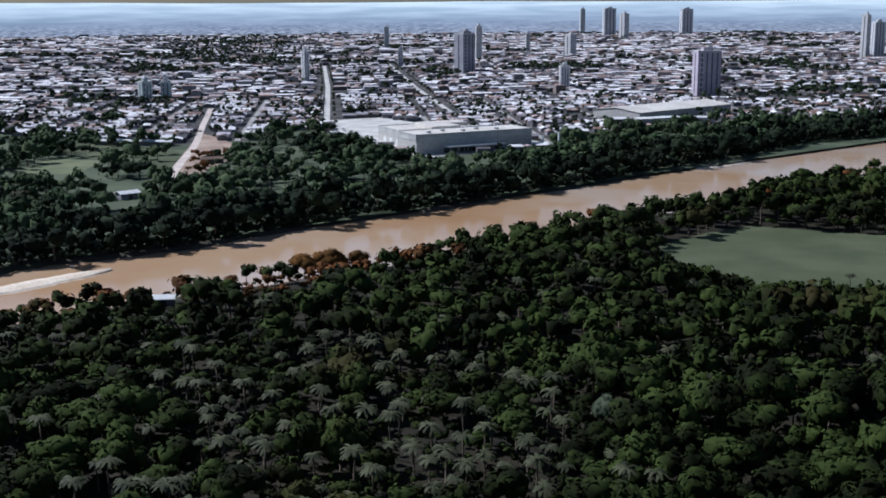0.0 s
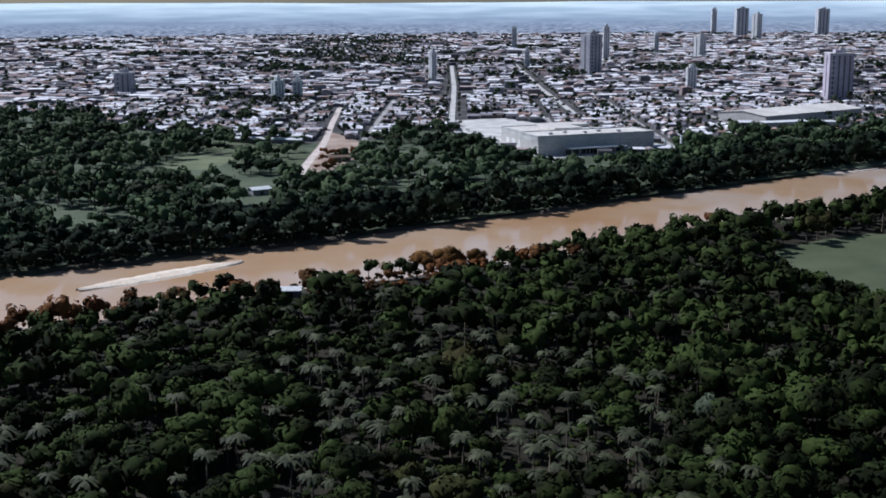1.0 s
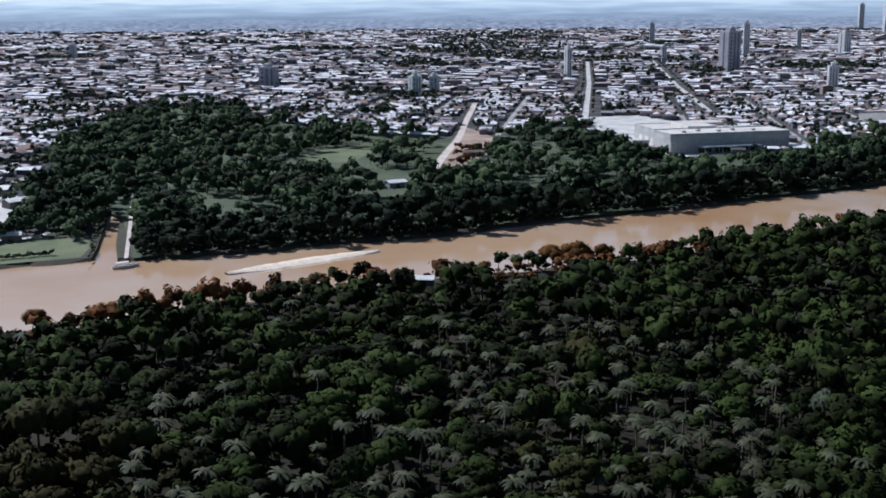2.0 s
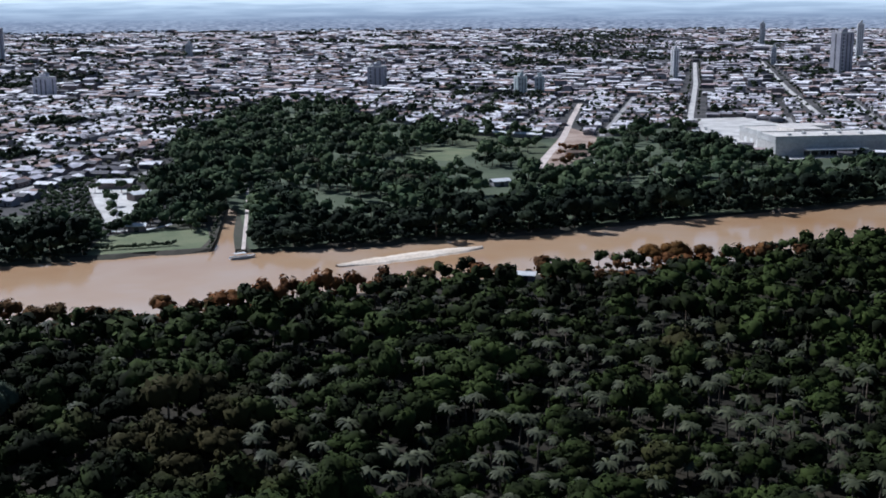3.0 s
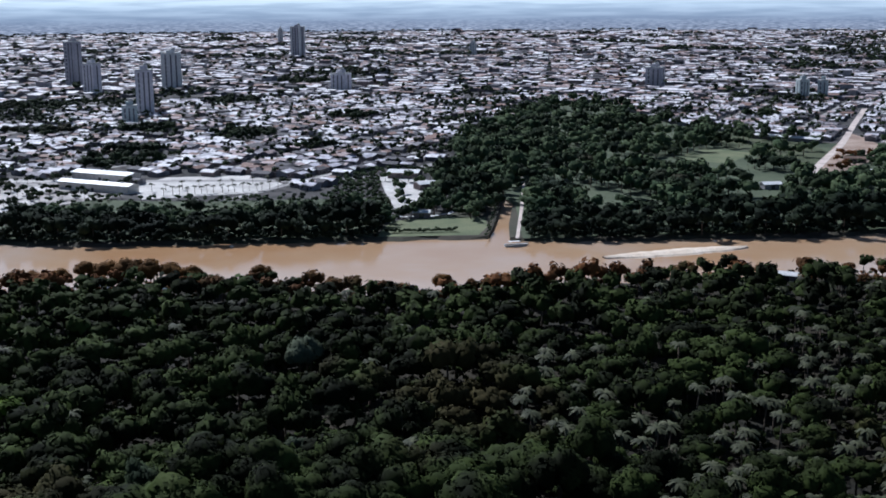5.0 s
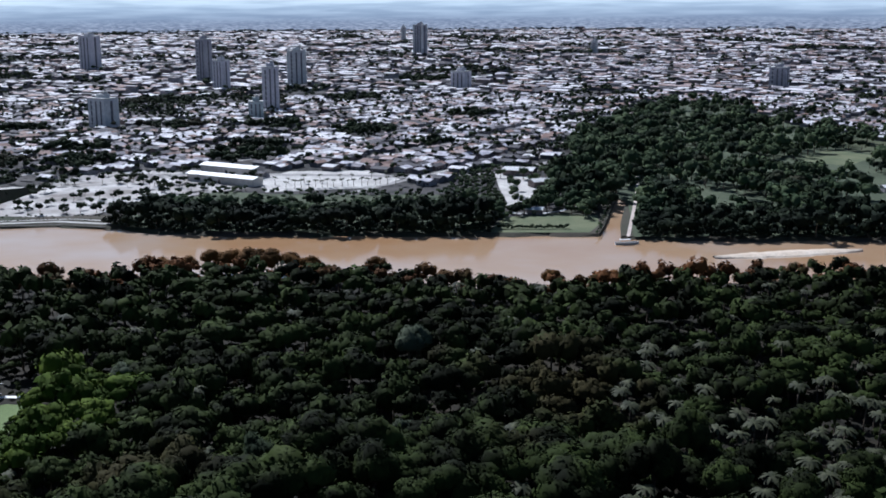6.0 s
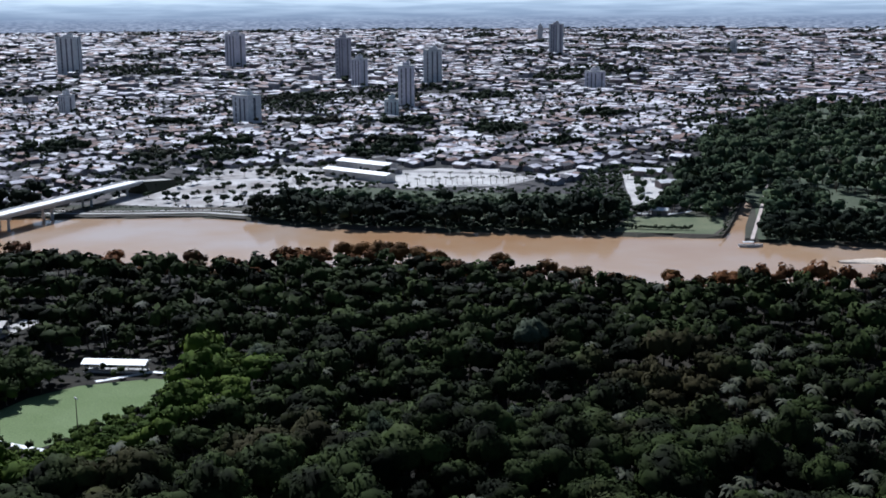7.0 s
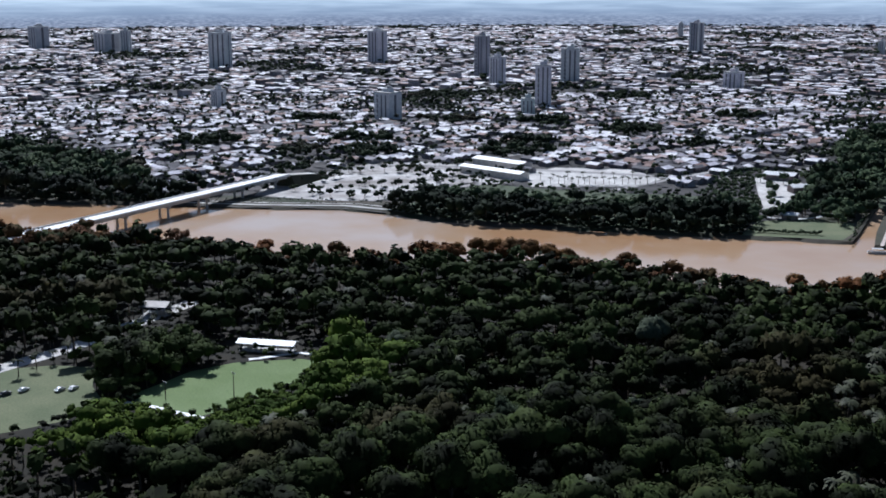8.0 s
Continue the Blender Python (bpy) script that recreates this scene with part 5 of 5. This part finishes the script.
for i, (x, y, k) in enumerate(((-514, 386, 1.3), (-520, 397, 1.1), (-486, 394, 1.6), (-478, 386, 1.2), (-466, 312, 0.9), (-470, 318, 0.8), (-505, 352, 1.1), (-536, 372, 1.0), (-552, 384, 1.2),
                               (-574, 396, 1.0), (-590, 420, 1.3), (-540, 405, 1.2), (-566, 412, 1.1), (-604, 410, 1.0), (-530, 366, 0.8), (-494, 372, 0.9), (-460, 366, 1.0), (-585, 436, 1.2),
                               *((*to_xy(-62 - 3 * (j % 2), 568 + 8 * j), 0.9 + 0.25 * (j % 3)) for j in range(12)), *((*to_xy(-30 + 2 * (j % 2), 552 + 9 * j), 0.8 + 0.2 * (j % 3)) for j in range(8)))):
    plant(park_kinds, i, x, y, k, 40.0 * i)
for s in np.arange(-108, -70, 1.5):                          # a low clipped hedge on the lawn
    x, y = to_xy(s, far_v(s) + 14 + rng.uniform(-0.6, 0.6))
    V, Qd, T, tv, tq = LOW[int(rng.integers(0, 9))]
    h = part("hedge_bush", mesh_np("hedge_bush", turned(V, rng.uniform(0, 6.3), rng.uniform(0.36, 0.46), 0, 0, -0.7), Qd, T, [LEAF_CITY], soft=True), LEAF_CITY)
    h.matrix_basis = pose(x, y, 0.05)
    tagged(h, "low dark bush in a row on the bank lawn", "bush", "bushes of the bank lawn")

# palms in rows: the road by the pitch and the promenade
row_palm = [[thing("row_palm", 0, 0, 0, 0, "small palm in a planted row", "palm", "palms in rows"), False]]
part("trunk", mesh_np("trunk", *stem(6.0, 0.22, 0.15, (0.3, 0.1), 6, 3), [], [BARK]), BARK, row_palm[0][0])
part("crown", mesh_np("crown", *palm_fronds(rng, 6.0, 14, 3.0), [], [FROND]), FROND, row_palm[0][0])
for (x1, y1), (x2, y2), n in (((-330, -116), (-402, -38), 13), ((-320, -104), (-386, -30), 12), ((-648, 262), (-622, 332), 17), ((-668, 262), (-650, 340), 8)):
    for i in range(n):
        t = (i + rng.uniform(-0.2, 0.2)) / (n - 1)
        plant(row_palm, 0, x1 + (x2 - x1) * t, y1 + (y2 - y1) * t, float(rng.uniform(0.75, 1.1)), float(rng.uniform(0, 360)))

# single trees on the plaza
plaza_kinds = []
for i in range(3):
    t = thing("plaza_tree", 0, 0, 0, 0, "round dark green tree on the pale plaza", "tree", "trees of the plaza")
    V, Qd, T, tv, tq = LOW[i]
    part("trunk", mesh_np("trunk", tv, tq, [], [BARK]), BARK, t)
    part("crown", mesh_np("crown", V, Qd, T, [LEAF_CITY], soft=True), LEAF_CITY, t)
    plaza_kinds.append([t, False])
px, py = spread(-800, -625, 40, 272, 11)
ok = inside(PLAZA, px, py) & (noise_grid(px, py, 0.035, 7.0) > -0.02) & ~near_line([(-735, 219), (-667, 254)], px, py, 9)
for i in np.nonzero(ok)[0]:
    plant(plaza_kinds, int(i), px[i], py[i], float(rng.uniform(0.6, 1.0)), float(rng.uniform(0, 360)))


# ---------- the town ----------
def house_arrays(sx, sy, eave, rise):
    a, b, o = sx / 2, sy / 2, 0.5
    W = np.array([(-a, -b, 0), (a, -b, 0), (a, b, 0), (-a, b, 0), (-a, -b, eave), (a, -b, eave), (a, b, eave), (-a, b, eave), (-a, 0, eave + rise), (a, 0, eave + rise)], float)
    WQ = np.array([(0, 1, 5, 4), (1, 2, 6, 5), (2, 3, 7, 6), (3, 0, 4, 7)])
    WT = np.array([(5, 6, 9), (7, 4, 8)])
    e, r = eave + 0.05, eave + rise + 0.12
    R = np.array([(-a - o, -b - o, e), (a + o, -b - o, e), (a + o, 0, r), (-a - o, 0, r), (a + o, b + o, e), (-a - o, b + o, e)], float)
    RQ = np.array([(0, 1, 2, 3), (3, 2, 4, 5)])
    return W, WQ, WT, R, RQ


GROVES = [(-800, 300, 32), (-850, 330, 24), (-905, 470, 34), (-1000, 420, 30), (-835, 175, 26), (-860, 120, 20), (-930, 200, 26), (-1060, 330, 34), (-780, 470, 18),
          (-960, 60, 30), (-1120, 200, 26), (-1350, 420, 40), (-1240, 640, 34), (-980, 640, 24), (-1480, 900, 44), (-700, 980, 20), (-1200, 2120, 120), (-1420, 2250, 130), (-1060, 2120, 80),
          (-1350, 2480, 180), (-1560, 2750, 200), (-1750, 3100, 240), (-2000, 3500, 260), (-2700, 1750, 150), (-2850, 2050, 150)]


def groves():
    """Groups of dark trees among the houses."""
    g = Heap(True)
    for cx, cy, cr in GROVES:
        for i in range(int(cr * cr / (26 if cr < 60 else 140 if cr < 140 else 330))):
            a, q = rng.uniform(0, 6.3), cr * math.sqrt(rng.uniform())
            V, Qd, T, tv, tq = (LOW if cr < 60 else TINY)[int(rng.integers(0, 8))]
            g.add(turned(V, a * 3, rng.uniform(0.9, 1.6) * (1 if cr < 60 else 1.6), cx + q * math.cos(a), cy + q * math.sin(a), -0.3), Qd, T, 0)
    for a, b in (((-498, 1066), (-700, 1505)), ((-700, 1505), (-960, 2050)), ((-395, 1160), (-570, 1515)), ((-570, 1515), (-870, 2155))):
        p, q = Vector(a), Vector(b)
        n = (q - p).normalized()
        for i in range(int((q - p).length / 17)):
            for side in (-7.5, 7.5):
                if rng.uniform() < 0.6:
                    m = p.lerp(q, i / ((q - p).length / 17)) + Vector((-n.y, n.x)) * side
                    V, Qd, T, tv, tq = TINY[int(rng.integers(0, 8))]
                    g.add(turned(V, rng.uniform(0, 6.3), rng.uniform(0.8, 1.3), m.x, m.y, -0.2), Qd, T, 0)
    tagged(part("town_groves", g.mesh("town_groves", [LEAF_CITY], True), LEAF_CITY), "dark groups of trees among the town's roofs", "trees", kind="stuff")


groves()


def town():
    houses, blocks, trees = Heap(), Heap(), Heap(True)
    plots = []
    roofs_low = [house_arrays(rng.uniform(9, 15), rng.uniform(6.5, 9.5), rng.uniform(2.8, 3.8), rng.uniform(1.0, 1.9)) for _ in range(14)]
    clear = [p for p in OPEN if p not in (MEADOW, GLADE, FIELD, SIDE_LAWN)]
    lines = [[(-478, 1030), (-498, 1066), (-700, 1505), (-960, 2050)], [(-395, 1160), (-570, 1515), (-870, 2155)], [(-418, 650), (-528, 868), (-680, 1150)],
             [(-697, 70), (-748, 112), (-784, 172), (-752, 232), (-700, 300), (-642, 365), (-622, 430), (-660, 520)], [(-706, 83), (-735, 115)]]
    # lots along the grid: rows of plots with a street every sixth row
    for step_a, step_b, d0, d1, kind in ((10.6, 12.4, 0, 1450, 0), (21.0, 22.0, 1450, 2600, 1), (36.0, 38.0, 2600, 4730, 2)):
        na, nb = int(5200 / step_a), int(6200 / step_b)
        A, B = np.meshgrid(np.arange(-na // 4, na), np.arange(-int(nb * 0.72), nb // 2))
        A, B = A.ravel(), B.ravel()
        a = A * step_a + rng.uniform(-1, 1, len(A)) * step_a * 0.3
        b = B * step_b + rng.uniform(-1, 1, len(A)) * step_b * 0.16
        x, y = G1.x * a + G2.x * b, G1.y * a + G2.y * b
        d = np.hypot(x, y)
        az = np.degrees(np.arctan2(-x, y))
        s, v = to_sv(x, y)
        ok = (d >= d0) & (d < d1) & (az > -13) & (az < 104) & (v > far_v(s) + (38 if kind == 0 else 60))
        if kind == 0:
            ok &= ~(B % 7 == 0) & ~((s > -342) & (s < -108) & (v - far_v(s) < 168))
        ok &= ~in_any(WOODS + clear, x, y)
        for ln in lines:
            ok &= ~near_line(ln, x, y, 10 if kind == 0 else 14)
        ok &= ~near_line([(-232, 1180), (-140, 1290)], x, y, 52) & ~near_line([(-172, 1108), (-148, 1148)], x, y, 42)
        for tx, ty, tw, th, tm, tl in TOWERS:
            ok &= np.hypot(x - tx, y - ty) > tw * 0.72 + step_a * 0.5
        for hx, hy, hr in ((-700, 238, 30), (-742, 262, 30), (-560, 823, 26), (-762, 246, 22), (-680, 262, 22), (-590, 823, 20), (-530, 826, 20)):
            ok &= np.hypot(x - hx, y - hy) > hr
        for cx, cy, cr in GROVES:
            ok &= (np.hypot(x - cx, y - cy) > cr) | ((cr >= 120) & (rng.uniform(0, 1, len(x)) < 0.55))
        x, y, d = x[ok], y[ok], d[ok]
        green = noise_grid(x, y, 0.0042, 1.0) + 0.5 * noise_grid(x, y, 0.012, 4.0)
        lot = rng.uniform(0, 1, len(x))
        for xi, yi, di, gi, li in zip(x, y, d, green, lot):
            wooded = gi > (0.30, 0.34, 0.40)[kind]
            if (wooded and li < 0.85) or li < (0.26, 0.12, 0.07)[kind]:
                for q in range((2, 2, 3)[kind] if wooded else 1):
                    V, Qd, T, tv, tq = TINY[int(rng.integers(0, 8))]
                    k = rng.uniform(1.1, 1.8) * (1, 1.6, 2.6)[kind]
                    ox, oy = rng.uniform(-0.45, 0.45, 2) * step_a
                    trees.add(turned(V, rng.uniform(0, 6.3), k, xi + ox, yi + oy, -0.4, (1.0, 0.8, 0.5)[kind]), Qd, T, 0)
                continue
            turn = math.atan2(G2.y, G2.x) + (math.pi / 2 if rng.uniform() < 0.35 else 0)
            if kind == 0:
                plots.append((float(di), float(xi), float(yi), turn))
                if rng.uniform() < 0.6:
                    V, Qd, T, tv, tq = TINY[int(rng.integers(0, 8))]
                    ang = rng.uniform(0, 6.3)
                    trees.add(turned(V, ang, rng.uniform(0.7, 1.15), xi + 8 * math.cos(ang), yi + 8 * math.sin(ang), -0.3), Qd, T, 0)
            else:
                f = (1, 1.6, 2.6)[kind]
                hgt = rng.uniform(3.2, 5.5) if rng.uniform() < 0.93 else rng.uniform(6.5, 12)
                sx, sy = rng.uniform(8, 14) * f, rng.uniform(6, 9.5) * f
                if rng.uniform() < 0.07:
                    sx, hgt = sx * 1.8, 4.5
                V = np.array([(-sx, -sy, 0), (sx, -sy, 0), (sx, sy, 0), (-sx, sy, 0), (-sx, -sy, hgt), (sx, -sy, hgt), (sx, sy, hgt), (-sx, sy, hgt)]) * np.array([0.5, 0.5, 1])
                c = turned(V, turn, 1, xi, yi, 0)
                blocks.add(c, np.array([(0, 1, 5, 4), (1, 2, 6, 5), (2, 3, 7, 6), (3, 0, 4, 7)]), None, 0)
                ridge = turned(np.array([(-sx / 2 - .4, -sy / 2 - .4, hgt + .05), (sx / 2 + .4, -sy / 2 - .4, hgt + .05), (sx / 2 + .4, 0, hgt + sy * 0.09), (-sx / 2 - .4, 0, hgt + sy * 0.09),
                                         (sx / 2 + .4, sy / 2 + .4, hgt + .05), (-sx / 2 - .4, sy / 2 + .4, hgt + .05)]), turn, 1, xi, yi, 0)
                blocks.add(ridge, np.array([(0, 1, 2, 3), (3, 2, 4, 5)]), None, 1)
    plots.sort()
    # the nearest houses are things of their own
    kinds = []
    for i in range(8):
        W, WQ, WT, R, RQ = roofs_low[i]
        h = thing("house", 0, 0, 0, 0, "low plastered town house with a pitched roof", "house", "houses of the town")
        part("wall", mesh_np("wall", W, WQ, WT, [WALLS]), WALLS, h)
        sx, sy = np.ptp(W[:, 0]), np.ptp(W[:, 1])
        part("roof", gable(sx, sy, W[4, 2], W[8, 2] - W[4, 2], 0.5, 0.18), ROOFS, h)
        part("door", box(1.0, 0.12, 2.1, sx * 0.1, -sy / 2 - 0.03, 0), GLASS, h)
        for k in (-0.3, 0.35):
            w = part("window", box(1.3, 0.12, 1.1, sx * k, -sy / 2 - 0.03, 1.0), GLASS, h)
            part("sill", box(1.5, 0.22, 0.08, sx * k, -sy / 2 - 0.06, 0.92), CONCRETE, w)
        kinds.append([h, False])
    for n, (d, x, y, turn) in enumerate(plots):
        if n < 290:
            plant(kinds, int(rng.integers(0, 8)), x, y, 1.0, math.degrees(turn) + (180 if rng.uniform() < 0.5 else 0))
        else:
            W, WQ, WT, R, RQ = roofs_low[int(rng.integers(0, 14))]
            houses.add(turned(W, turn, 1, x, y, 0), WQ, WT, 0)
            houses.add(turned(R, turn, 1, x, y, 0), RQ, None, 1)
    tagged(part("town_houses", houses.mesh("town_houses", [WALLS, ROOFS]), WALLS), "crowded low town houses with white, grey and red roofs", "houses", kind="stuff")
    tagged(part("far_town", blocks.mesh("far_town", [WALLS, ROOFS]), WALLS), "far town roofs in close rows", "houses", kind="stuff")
    tagged(part("town_trees", trees.mesh("town_trees", [LEAF_CITY], True), LEAF_CITY), "dark trees scattered between the town's roofs", "trees", kind="stuff")


town()


def streets():
    """Streets of the grid near the river, as one flat web of strips."""
    bm = bmesh.new()
    for i in range(-14, 30):
        b = i * 7 * 12.4
        for j in range(2, 30):
            a0, a1 = j * 50.0, j * 50.0 + 50
            m = G1 * ((a0 + a1) / 2) + G2 * b
            s, v = to_sv(m.x, m.y)
            if near_line([(-478, 1030), (-700, 1505), (-960, 2050)], np.array([m.x]), np.array([m.y]), 34)[0] or near_line([(-395, 1160), (-570, 1515), (-870, 2155)], np.array([m.x]), np.array([m.y]), 34)[0]:
                continue
            if m.length > 1700 or v < far_v(s) + 60 or in_any(WOODS + OPEN, np.array([m.x]), np.array([m.y]))[0]:
                continue
            c = [G1 * a0 + G2 * (b - 2.5), G1 * a1 + G2 * (b - 2.5), G1 * a1 + G2 * (b + 2.5), G1 * a0 + G2 * (b + 2.5)]
            bm.faces.new([bm.verts.new((p.x, p.y, 0.03)) for p in reversed(c)])
    for f in bm.faces:
        f.normal_update()
        if f.normal.z < 0:
            f.normal_flip()
    tagged(part("streets", bm, ROADM), "grey town streets between rows of houses", "street", kind="structure")


streets()
